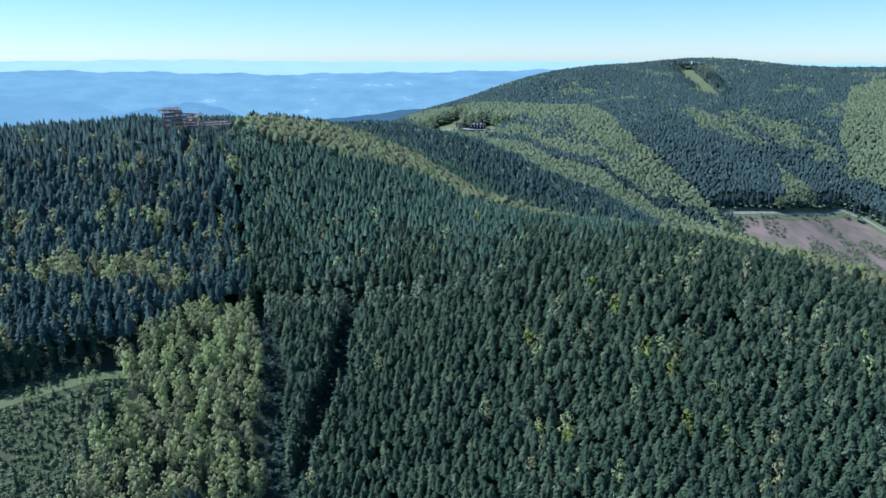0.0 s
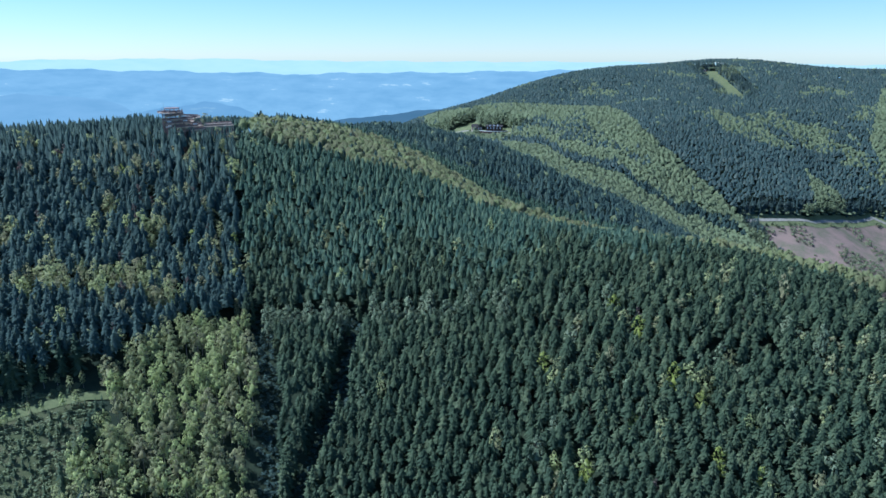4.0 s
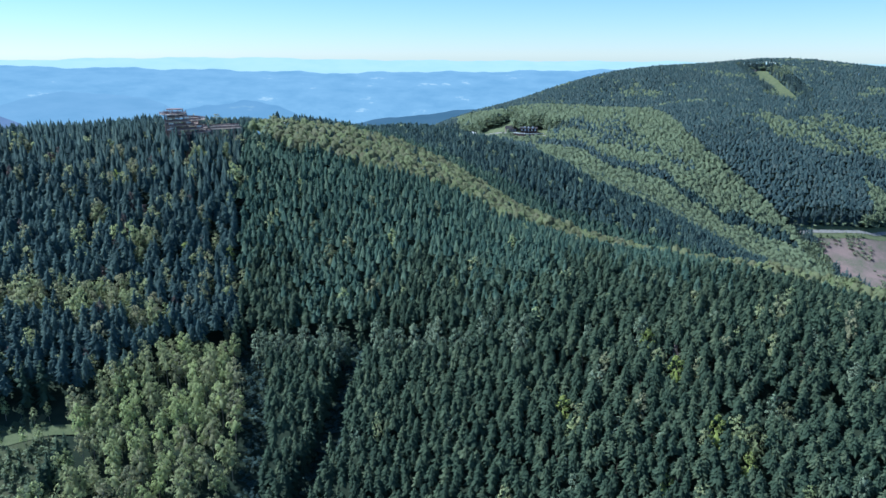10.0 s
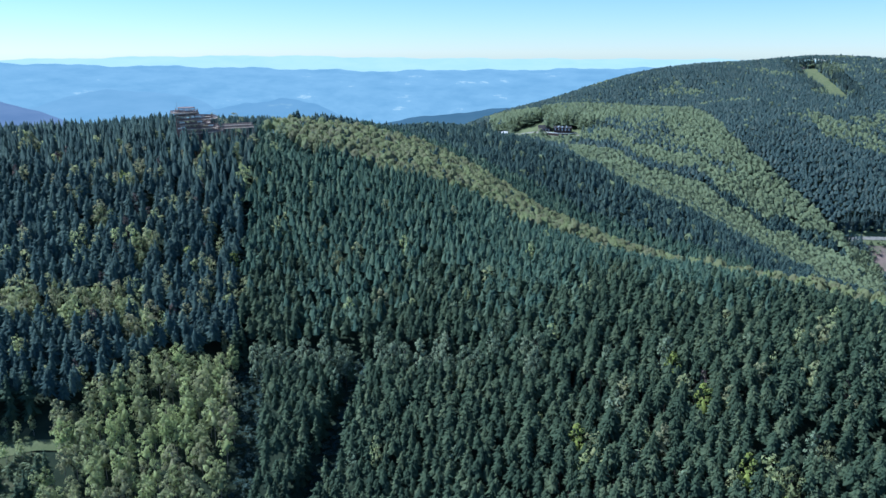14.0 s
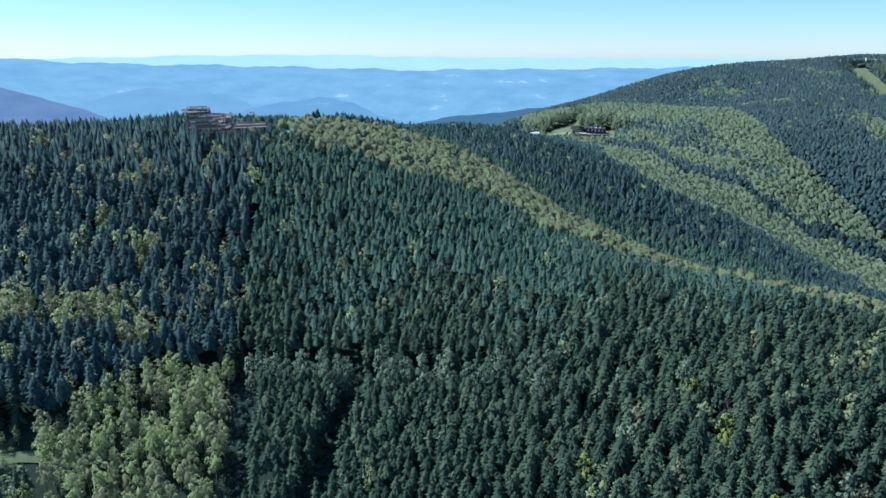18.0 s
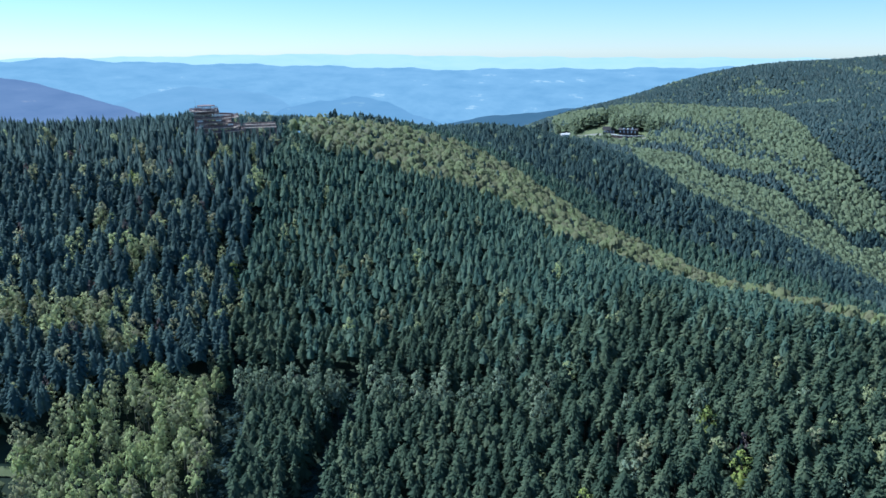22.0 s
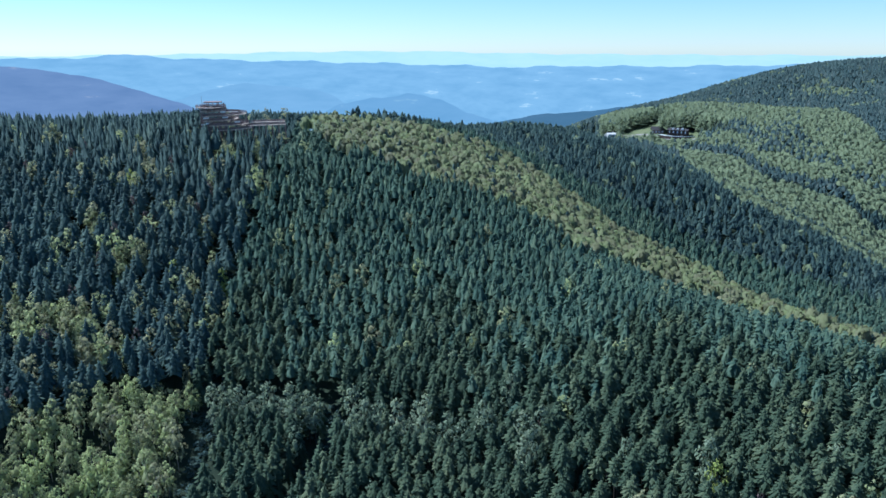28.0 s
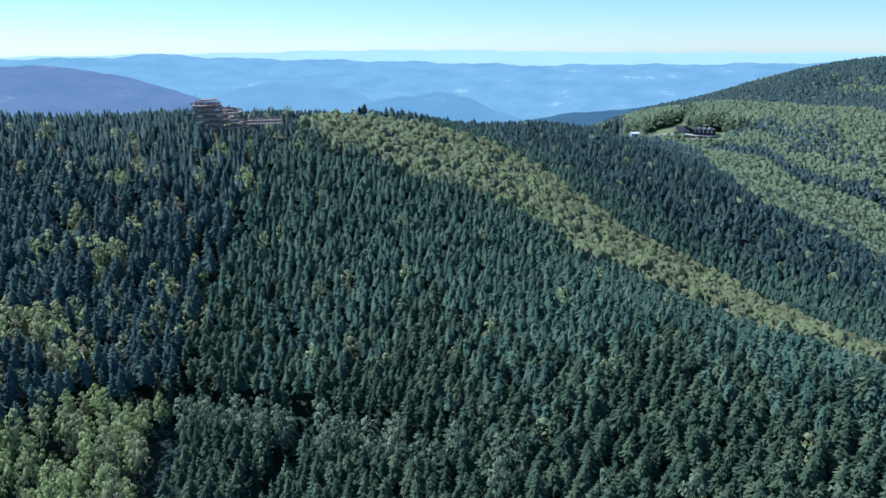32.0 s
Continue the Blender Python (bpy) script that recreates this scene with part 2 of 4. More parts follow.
def spruce_crown(seed, tiers, boughs, low=0.6, slim=3.0, folded=True, taper=0.24, core=0.3):
    """A spruce crown one metre tall and one wide: separate whorls of boughs, drooping below and rising at the tip, round a thin inner core."""
    g = np.random.default_rng(seed)
    skew = g.uniform(0.78, 1.15, 6)
    zed = np.array([0, 0, 1.0])
    vs, ns, fs, base = [], [], [], 0
    for k in range(tiers):
        u = ((k + 0.3) / tiers) ** 0.9
        z = low + (0.985 - low) * u
        full = min(1.0, ((1 - z) / taper) ** 0.85)
        count = boughs if u < 0.6 else max(4, boughs - 2 - int(u > 0.8))
        for j in range(count):
            a = 6.283 * (j + g.uniform(-0.33, 0.33)) / count + k * 2.4
            r = (0.5 * full + 0.015) * skew[int(a / 1.0472) % 6] * g.uniform(0.6, 1.2)
            c, s = math.cos(a), math.sin(a)
            w = r * g.uniform(2.6, 4.4) / count
            up = z + g.uniform(-0.35, 0.35) * (1 - low) / tiers
            fall = r * (0.5 - 0.7 * u + g.uniform(-0.2, 0.2)) / slim
            o, side = np.array([c, s, 0.0]), np.array([-s, c, 0.0])
            root = o * r * 0.12 + zed * (up + 0.25 * r / slim)
            tip = o * r + zed * (up - fall)
            mid = o * r * g.uniform(0.5, 0.72) + zed * (up - fall * 0.45 + 0.04 * r / slim)
            if folded:
                sag = zed * w * g.uniform(0.1, 0.5) / slim
                vs += [root, mid + side * w * 0.5 - sag, tip, mid - side * w * 0.5 - sag]
                ns += [o * 0.2 + zed, o * 0.6 + side * 0.5 + zed * 0.6, o * 0.8 + zed * 0.5, o * 0.6 - side * 0.5 + zed * 0.6]
                fs += [(base, base + 1, base + 2), (base, base + 2, base + 3)]
                base += 4
            else:
                vs += [root + side * w * 0.5, tip, root - side * w * 0.5]
                ns += [o * 0.5 + side * 0.3 + zed * 1.3, o * 0.8 + zed * 0.9, o * 0.5 - side * 0.3 + zed * 1.3]
                fs += [(base, base + 1, base + 2)]
                base += 3
    rows = ((core, low - 0.05), (core * 0.95, 1 - taper), (core * 0.35, 1 - taper * 0.4)) if folded else ((core * 1.2, low - 0.05),)
    for c, h in rows:
        for q in range(5):
            o = np.array([math.cos(q * 1.2566), math.sin(q * 1.2566), 0.0])
            vs.append(o * c + zed * h)
            ns.append(o + zed * (0.5 if folded else 0.9))
    vs.append(zed)
    ns.append(zed)
    last = base + 5 * (len(rows) - 1)
    for q in range(5):
        n = (q + 1) % 5
        for p in range(base, last, 5):
            fs += [(p + q, p + n, p + 5 + n), (p + q, p + 5 + n, p + 5 + q)]
        fs.append((last + q, last + n, last + 5))
    n = np.array(ns)
    return np.array(vs), np.array(fs), n / np.linalg.norm(n, axis=1)[:, None]


def leaf_crown(seed, lumps, clumps, low=0.22, narrow=1.0, size=1.0, pointed=True, slim=1.75):
    """A broad crown one metre tall: boughs of leaf clumps, uneven, with gaps between."""
    g = np.random.default_rng(seed)
    ps, ns, ws, ls, bs = [], [], [], [], []
    for k in range(lumps):
        u = (k + 0.5) / lumps
        z = low + 0.12 + (0.9 - low - 0.12) * u
        a = k * 2.4 + g.uniform(-0.4, 0.4)
        out = 0.31 * math.sqrt(max(0.0, 1 - (1.7 * u - 0.65) ** 2)) * g.uniform(0.65, 1.15) * narrow
        c = np.array([math.cos(a) * out, math.sin(a) * out, z * slim])
        rad = g.uniform(0.14, 0.25) * (1.1 - 0.35 * u) * (8.0 / lumps) ** 0.35
        d = g.normal(size=(clumps, 3))
        d[:, 2] = np.abs(d[:, 2]) * 0.95 - 0.3
        d /= np.linalg.norm(d, axis=1)[:, None]
        ps.append(c + d * rad * g.uniform(0.7, 1.1, (clumps, 1)) * np.array([1, 1, 0.9]))
        n = d + g.normal(0, 0.38, (clumps, 3)) + np.array([0, 0, 0.25])
        ns.append(n / np.linalg.norm(n, axis=1)[:, None])
        ws.append(g.normal(size=(clumps, 3)) + np.array([0, 0, -0.4]))
        bs.append(d + np.array([math.cos(a), math.sin(a), 0.0]) * 0.4 + np.array([0, 0, 0.85]))
        ls.append(rad * size * g.uniform(0.5, 0.95, clumps) * (10.0 / clumps) ** 0.4)
    p, n, w, l, round_way = (np.concatenate(q) for q in (ps, ns, ws, ls, bs))
    v, f = scales(p, n, w, l, l * g.uniform(0.7, 1.1, len(l)), pointed)
    v[:, 2] /= slim
    an = np.arange(5) * 1.2566
    ring = np.stack([0.2 * narrow * np.cos(an), 0.2 * narrow * np.sin(an), np.full(5, low + 0.28)], 1)
    cv = np.concatenate([ring, [[0, 0, 0.66]]])
    cf = np.array([[j, (j + 1) % 5, 5] for j in range(5)])
    b = np.concatenate([np.repeat(round_way, 3 if pointed else 4, axis=0), ring * (5, 5, 0.2), [[0, 0, 1.0]]])
    return np.concatenate([v, cv]), np.concatenate([f, cf + len(v)]), b / np.linalg.norm(b, axis=1)[:, None]


def dome_crown(seed, seg, rings, cards, top=0.5, size=0.3, even=1.1):
    """A closed, rounded beech crown one metre tall and one wide: a lumpy dome of leaves with loose sprays on it."""
    g = np.random.default_rng(seed)
    vs, ds, fs = [], [], []
    for k in range(rings):
        polar = radians(22 + 90 * k / (rings - 1))
        for j in range(seg):
            a = 6.283 * (j + 0.5 * (k % 2) + g.uniform(-0.2, 0.2)) / seg
            d = np.array([math.sin(polar) * math.cos(a), math.sin(polar) * math.sin(a), math.cos(polar)])
            ds.append(d)
            vs.append(np.array([0, 0, 1 - top]) + d * np.array([0.5, 0.5, top]) * g.uniform(0.82, 1.05))
    vs.append(np.array([0, 0, g.uniform(0.92, 1.02)]))
    ds.append(np.array([0, 0, 1.0]))
    for j in range(seg):
        n = (j + 1) % seg
        fs.append((j, n, seg * rings))
        for k in range(rings - 1):
            p, q = k * seg, (k + 1) * seg
            fs += [(p + j, q + j, q + n), (p + j, q + n, p + n)]
    d = g.normal(size=(cards, 3))
    d[:, 2] = np.abs(d[:, 2]) * 0.9 - 0.15
    d /= np.linalg.norm(d, axis=1)[:, None]
    place = np.array([0, 0, 1.6 * (1 - top)]) + d * np.array([0.5, 0.5, 1.6 * top]) * g.uniform(0.86, 1.04, (cards, 1))
    n = d + g.normal(0, 0.36, (cards, 3))
    n /= np.linalg.norm(n, axis=1)[:, None]
    ln = size * g.uniform(0.6, 1.1, cards)
    v, f = scales(place, n, g.normal(size=(cards, 3)) - np.array([0, 0, 0.4]), ln, ln * 0.9, True)
    v[:, 2] /= 1.6
    bough = np.concatenate([np.array(ds), np.repeat(d, 3, axis=0)]) + np.array([0, 0, even])
    return np.concatenate([np.array(vs), v]), np.concatenate([np.array(fs), f + len(vs)]), bough / np.linalg.norm(bough, axis=1)[:, None]


def woods(name, kinds, x, y, tall, wide, mat, label, category, seed, sink=0.0):
    """Many trees in one mesh, out of a few crowns turned, scaled and leant anew for each; sparser beyond the stretch flown over."""
    keep = inside(IN_SIGHT, x, y) | (np.random.default_rng(seed + 900).uniform(size=len(x)) < 0.15)
    x, y, tall, wide = x[keep], y[keep], tall[keep], wide[keep]
    if len(x) == 0:
        return None
    g = np.random.default_rng(seed)
    z = ground_z(x, y) - sink
    pick = g.integers(0, len(kinds), len(x))
    turn, hue = g.uniform(0, 6.283, len(x)), np.clip(g.normal(0.5, 0.3, len(x)), 0, 1)
    lean = g.normal(0, 0.02, (len(x), 2))
    vs, fs, ts, bs, base = [], [], [], [], 0
    for k, (v, f, b) in enumerate(kinds):
        i = np.flatnonzero(pick == k)
        if not len(i):
            continue
        c, s = np.cos(turn[i])[:, None], np.sin(turn[i])[:, None]
        w, h = wide[i][:, None], tall[i][:, None]
        px = (v[:, 0] * c - v[:, 1] * s) * w
        py = (v[:, 0] * s + v[:, 1] * c) * w
        pz = v[:, 2] * h
        px, py = px + lean[i, :1] * pz, py + lean[i, 1:] * pz
        vs.append(np.stack([px + x[i][:, None], py + y[i][:, None], pz + z[i][:, None]], -1).reshape(-1, 3))
        fs.append((f[None] + (np.arange(len(i)) * len(v))[:, None, None]).reshape(-1, 3) + base)
        ts.append(np.repeat(hue[i], len(v)))
        bs.append(np.stack([b[:, 0] * c - b[:, 1] * s, b[:, 0] * s + b[:, 1] * c, b[:, 2] + 0 * c], -1).reshape(-1, 3))
        base += len(i) * len(v)
    me = mesh_of(name, np.concatenate(vs), np.concatenate(fs), np.concatenate(ts), (mat,), np.concatenate(bs))
    return tagged(new(name, me), label, category, "", "stuff")


def scatter(box, step, seed, jitter=0.46, turn=0.47):
    """Places in a box, about a step apart, as trees in a stand stand, in no line with the slope."""
    g = np.random.default_rng(seed)
    x0, y0, x1, y1 = box
    cx, cy, r = (x0 + x1) / 2, (y0 + y1) / 2, math.hypot(x1 - x0, y1 - y0) / 2
    gx, gy = np.meshgrid(np.arange(-r, r, step), np.arange(-r, r, step * 0.87))
    gx[1::2] += step / 2
    gx = gx + g.uniform(-jitter, jitter, gx.shape) * step
    gy = gy + g.uniform(-jitter, jitter, gy.shape) * step
    c, s = math.cos(turn), math.sin(turn)
    x, y = (cx + gx * c - gy * s).ravel(), (cy + gx * s + gy * c).ravel()
    m = (x > x0) & (x < x1) & (y > y0) & (y < y1)
    return x[m], y[m]


# ---- the ground, one sheet to the horizon ----
def axis_steps(lo, hi, fine, reach):
    mid = list(np.arange(lo, hi + 1, fine))
    out = []
    d, p = fine, hi
    while p < reach:
        d *= 1.22
        p += d
        out.append(p)
    d, p, back = fine, lo, []
    while p > -reach:
        d *= 1.22
        p -= d
        back.append(p)
    return np.array(back[::-1] + mid + out)


gxs, gys = axis_steps(-700, 1200, 12, 4700), axis_steps(100, 1900, 12, 4700)
GX, GY = np.meshgrid(gxs, gys)
GV = np.stack([GX, GY, ground_z(GX, GY)], -1).reshape(-1, 3)
nx, ny = len(gxs), len(gys)
gi = (np.arange(ny - 1)[:, None] * nx + np.arange(nx - 1)[None]).ravel()
ground = new("ground", mesh_of("ground", GV, np.stack([gi, gi + 1, gi + nx + 1, gi + nx], 1), None, (M_FLOOR,)))
for p in ground.data.polygons:
    p.use_smooth = True
tagged(ground, "dark forest floor of needles and litter over rolling hills", "ground", "", "structure")

# ---- far hills beyond the valley ----
EYE = Vector((35, 115, 296))


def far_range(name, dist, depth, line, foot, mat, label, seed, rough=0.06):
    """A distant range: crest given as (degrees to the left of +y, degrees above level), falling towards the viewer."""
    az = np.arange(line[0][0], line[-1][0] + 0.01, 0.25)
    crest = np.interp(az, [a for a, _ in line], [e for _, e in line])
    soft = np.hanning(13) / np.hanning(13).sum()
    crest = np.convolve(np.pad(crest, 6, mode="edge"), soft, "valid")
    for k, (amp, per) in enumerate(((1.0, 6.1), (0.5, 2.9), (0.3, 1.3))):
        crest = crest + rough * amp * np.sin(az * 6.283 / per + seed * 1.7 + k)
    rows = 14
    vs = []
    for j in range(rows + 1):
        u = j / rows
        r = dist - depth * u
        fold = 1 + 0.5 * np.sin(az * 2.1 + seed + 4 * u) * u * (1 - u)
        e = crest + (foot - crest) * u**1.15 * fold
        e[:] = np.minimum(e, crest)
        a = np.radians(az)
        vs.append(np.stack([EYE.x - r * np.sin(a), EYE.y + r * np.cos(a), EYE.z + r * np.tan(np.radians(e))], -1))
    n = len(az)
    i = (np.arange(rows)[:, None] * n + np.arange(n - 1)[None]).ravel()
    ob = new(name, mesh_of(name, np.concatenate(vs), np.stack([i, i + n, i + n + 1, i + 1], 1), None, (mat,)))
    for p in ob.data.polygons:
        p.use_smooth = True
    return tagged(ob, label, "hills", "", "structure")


# no real air here: each range glows in its own painted haze colour
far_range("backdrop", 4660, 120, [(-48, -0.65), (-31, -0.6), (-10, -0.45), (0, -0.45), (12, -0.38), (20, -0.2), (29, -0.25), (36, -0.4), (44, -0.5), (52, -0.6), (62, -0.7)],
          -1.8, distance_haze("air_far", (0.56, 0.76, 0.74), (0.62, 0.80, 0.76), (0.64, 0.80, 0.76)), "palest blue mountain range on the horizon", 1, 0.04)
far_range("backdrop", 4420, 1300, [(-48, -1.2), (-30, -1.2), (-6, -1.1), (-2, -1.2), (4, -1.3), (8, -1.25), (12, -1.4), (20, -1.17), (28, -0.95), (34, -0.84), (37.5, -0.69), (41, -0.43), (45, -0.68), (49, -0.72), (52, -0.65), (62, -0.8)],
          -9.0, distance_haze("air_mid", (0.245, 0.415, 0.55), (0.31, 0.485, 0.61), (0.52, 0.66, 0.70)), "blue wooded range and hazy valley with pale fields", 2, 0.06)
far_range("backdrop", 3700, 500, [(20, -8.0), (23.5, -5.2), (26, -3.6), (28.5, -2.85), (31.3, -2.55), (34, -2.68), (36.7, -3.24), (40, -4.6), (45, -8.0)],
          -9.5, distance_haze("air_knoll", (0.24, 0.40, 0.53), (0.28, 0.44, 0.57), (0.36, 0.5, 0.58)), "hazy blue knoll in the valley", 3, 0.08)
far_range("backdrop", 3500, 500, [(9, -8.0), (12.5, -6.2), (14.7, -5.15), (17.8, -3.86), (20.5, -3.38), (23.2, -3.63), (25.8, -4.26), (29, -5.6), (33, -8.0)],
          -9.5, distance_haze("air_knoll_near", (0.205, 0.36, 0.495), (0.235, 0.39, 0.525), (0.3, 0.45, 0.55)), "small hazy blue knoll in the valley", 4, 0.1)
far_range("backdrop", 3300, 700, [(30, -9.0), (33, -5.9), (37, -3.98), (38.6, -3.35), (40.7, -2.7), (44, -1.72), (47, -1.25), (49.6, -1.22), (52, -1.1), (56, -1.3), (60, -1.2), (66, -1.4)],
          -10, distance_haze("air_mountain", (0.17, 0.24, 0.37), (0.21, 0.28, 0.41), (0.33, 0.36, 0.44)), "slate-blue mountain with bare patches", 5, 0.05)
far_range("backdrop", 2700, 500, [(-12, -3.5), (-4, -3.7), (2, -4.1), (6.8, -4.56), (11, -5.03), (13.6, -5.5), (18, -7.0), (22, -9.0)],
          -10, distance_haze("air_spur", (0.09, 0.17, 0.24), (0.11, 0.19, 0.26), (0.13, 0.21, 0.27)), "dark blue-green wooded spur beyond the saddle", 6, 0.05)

# ---- stands of the forest, in plan ----
RIDE = [(-190, 640), (-160, 545), (-147, 499), (-133, 457), (-120, 420), (-113, 404)]
EDGE = [(-113, 404), (-89, 407), (-62, 409), (-28, 405), (0, 399)]
GAP_ONE = [(-108, 404), (-100, 384), (-91, 350), (-86, 328), (-81, 308), (-74, 270)]
GAP_TWO = [(-53, 404), (-56, 394), (-59, 366), (-64, 340), (-70, 320), (-80, 290)]
BROAD = [(-149, 395), (-117, 410), (-103, 387), (-93, 340), (-80, 270), (-72, 235), (-170, 235), (-166, 290), (-162, 330), (-170, 350)]
CLEARING = [(-330, 250), (-290, 300), (-240, 318), (-217, 328), (-202, 338), (-184, 350), (-166, 334), (-166, 304), (-171, 270), (-180, 230), (-220, 205), (-330, 200)]
BAND = [(-172, 606), (-132, 580), (-107, 572), (-83, 565), (-51, 570), (-25, 570), (8, 560), (22, 543), (37, 552), (63, 543), (79, 530), (102, 518), (141, 487), (200, 427), (260, 380),
        (280, 420), (232, 500), (185, 560), (135, 650), (88, 674), (58, 664), (30, 654), (-8, 664), (-34, 676), (-58, 688), (-90, 688), (-124, 668), (-142, 642), (-165, 628)]
BEECH_HILL = [(-70, 1400), (16, 1300), (165, 1440), (257, 1250), (287, 1122), (319, 1075), (372, 1018), (420, 945), (380, 850), (300, 830), (206, 810), (110, 800),
              (85, 880), (60, 1040), (-40, 1150)]
DARK_BLOCK = [(312, 1149), (477, 1174), (615, 1224), (641, 1150), (600, 1135), (500, 1050), (440, 1000), (389, 1016), (336, 1068)]
GREEN_SLOPE = [(540, 1152), (585, 1130), (592, 1072), (520, 1030), (460, 1000), (450, 1012), (520, 1060)]
SKI = [(524, 1692), (572, 1692), (570, 1660), (564, 1560), (560, 1480), (534, 1400), (500, 1400), (515, 1480), (517, 1570), (524, 1665)]
IN_SIGHT = [(-500, 620), (-440, 500), (-350, 360), (-290, 215), (-240, -70), (260, -70), (320, 215), (320, 430), (335, 480), (225, 540), (310, 740), (430, 820), (610, 850), (720, 1000), (900, 1380), (1020, 1560), (1020, 1800),
            (150, 1800), (20, 1640), (-240, 1490), (-230, 1240), (-240, 960), (-240, 840), (-330, 720), (-480, 660)]
CUT = [(413, 1005), (447, 1012), (506, 1030), (575, 1082), (642, 1124), (690, 1084), (770, 950), (700, 800), (520, 800), (440, 860), (412, 940)]
RIGHT_BEECH = [(700, 1270), (820, 1470), (1050, 1560), (1150, 1300), (900, 1120), (740, 1140), (690, 1190)]

STRIP_SIX = [(120, 1130), (160, 1090), (215, 1060), (262, 1050)]
STRIP_ONE = [(75, 1055), (120, 1055), (166, 1010), (206, 1004), (241, 986), (282, 980), (324, 975), (370, 965)]
STRIP_TWO = [(110, 905), (170, 880), (230, 850), (300, 850)]
TRACK = [(-297, 288), (-237, 310), (-218, 319), (-199, 331), (-177, 344), (-160, 350)]
CUT_ROAD = [(390, 1000), (413, 1008), (447, 1014), (506, 1032), (575, 1084), (642, 1126), (674, 1115), (693, 1086), (740, 1040)]
LODGE_ROAD = [(-110, 1310), (-83, 1287), (-55, 1231), (-35, 1217), (-4, 1200), (20, 1188), (36, 1178), (50, 1152), (68, 1146), (95, 1150)]
GLADE = [(124, 868), (134, 874), (150, 862), (162, 836), (160, 812), (150, 812), (146, 842)]
MEADOW = [(-20, 1206), (-14, 1222), (6, 1238), (24, 1262), (34, 1286), (44, 1282), (36, 1248), (30, 1222), (34, 1188), (6, 1192)]
TOWER = (-210.0, 563.0)
LODGE = (64.0, 1166.0)

# crowns: fine for the nearest trees, plainer with distance
SPRUCE_MID = [spruce_crown(s, 10, 9, 0.70, 3.5, True, 0.22, 0.24) for s in range(12)]
SPRUCE_LONG = [spruce_crown(s + 20, 8, 10, 0.55, 2.6, True, 0.32, 0.26) for s in range(8)]
SPRUCE_EDGE = [spruce_crown(s + 30, 12, 8, 0.12, 3.2, True, 0.4, 0.2) for s in range(5)]
HILL_EDGE = [spruce_crown(s + 35, 8, 6, 0.1, 3.2, False, 0.4, 0.24) for s in range(5)]
SPRUCE_FAR = [spruce_crown(s + 80, 5, 6, 0.74, 3.2, False, 0.18) for s in range(8)]
OLD_FAR = [spruce_crown(s + 90, 6, 7, 0.54, 2.6, False, 0.32) for s in range(8)]
SPRUCE_HILL = [spruce_crown(s + 100, 3, 4, 0.80, 3.2, False, 0.17, 0.34) for s in range(8)]
LEAF_MID = [leaf_crown(s + 40, 12, 17, 0.2, 1.0, 1.15) for s in range(8)]
LARCH_MID = [leaf_crown(s + 60, 13, 14, 0.25, 0.62, 0.9) for s in range(5)]
LEAF_FAR = [leaf_crown(s + 120, 6, 9, 0.3, 1.0, 1.3) for s in range(8)]
LEAF_LOW = [leaf_crown(s + 130, 4, 6, 0.1, 1.1, 1.5) for s in range(6)]
DOME_FAR = [dome_crown(s + 140, 6, 2, 8, 0.17, 0.34, 2.0) for s in range(10)]
DOME_MID = [dome_crown(s + 160, 7, 3, 54, 0.32, 0.26) for s in range(10)]


def sizes(n, tall, spread, wide, seed):
    """Heights and crown widths for n trees."""
    g = np.random.default_rng(seed)
    tall = np.broadcast_to(np.asarray(tall, float), (n,))
    h = tall * np.clip(g.normal(1, spread, n), 0.6, 1.35)
    return h, wide * (h / tall) ** 0.6 * g.uniform(0.82, 1.18, n)


# ---- the near slope: who stands where ----
tx, ty = scatter((-500, 205, 335, 715), 4.25, 11, 0.42)
ok = (off_line(EDGE, tx, ty - 5) > 4.4) & (off_line(EDGE, tx, ty + 3.5) > 3.0) & (off_line(GAP_ONE, tx, ty) > 6.0) & (off_line(GAP_TWO, tx, ty) > 5.6) & ~inside(CLEARING, tx, ty)
ok &= ~inside(BROAD, tx, ty) & ~inside(BAND, tx, ty) & ~inside(GLADE, tx, ty) & (off_line(TRACK, tx, ty) > 13)
ok &= np.hypot(tx - TOWER[0], ty - TOWER[1]) > 7.0
for px, py, pr in ((124, 346, 4.4), (148, 341, 4.6), (106, 340, 3.6), (44, 354, 4.2), (102, 333, 4.2), (83, 378, 4.2), (92, 361, 4.2), (59, 303, 4.2), (111, 296, 4.2), (111, 320, 4.2), (166, 333, 4), (27, 387, 4), (26, 386, 4),
                   (158, 350, 3.5), (39, 316, 3.5), (80, 380, 3.5), (15, 413, 3.5), (115, 327, 4), (127, 335, 4), (-183, 448, 4), (-215, 463, 4), (-125, 436, 4), (-161, 455, 3), (-138, 459, 3)):
    ok &= np.hypot(tx - px, ty - py) > pr
along = (tx - TOWER[0]) * 0.78 + (ty - TOWER[1]) * 0.62
across = (ty - TOWER[1]) * 0.78 - (tx - TOWER[0]) * 0.62
ok &= ~((along > -6) & (along < 26) & (abs(across + 3) < 8.5))
tx, ty = tx[ok], ty[ok]
ride_x = np.interp(-ty, [-y for _, y in RIDE], [x for x, _ in RIDE])
old = (tx < ride_x) & (ty > 330) | (tx < -200)
ok = old | (abs(tx - ride_x) > 2.5) | (ty < 410)
ok &= ~old | (rng.uniform(size=len(tx)) < np.where(off_line(CLEARING, tx, ty) < 14, 0.92, 0.72))
tx, ty, old = tx[ok], ty[ok], old[ok]
chance = rng.uniform(size=len(tx))
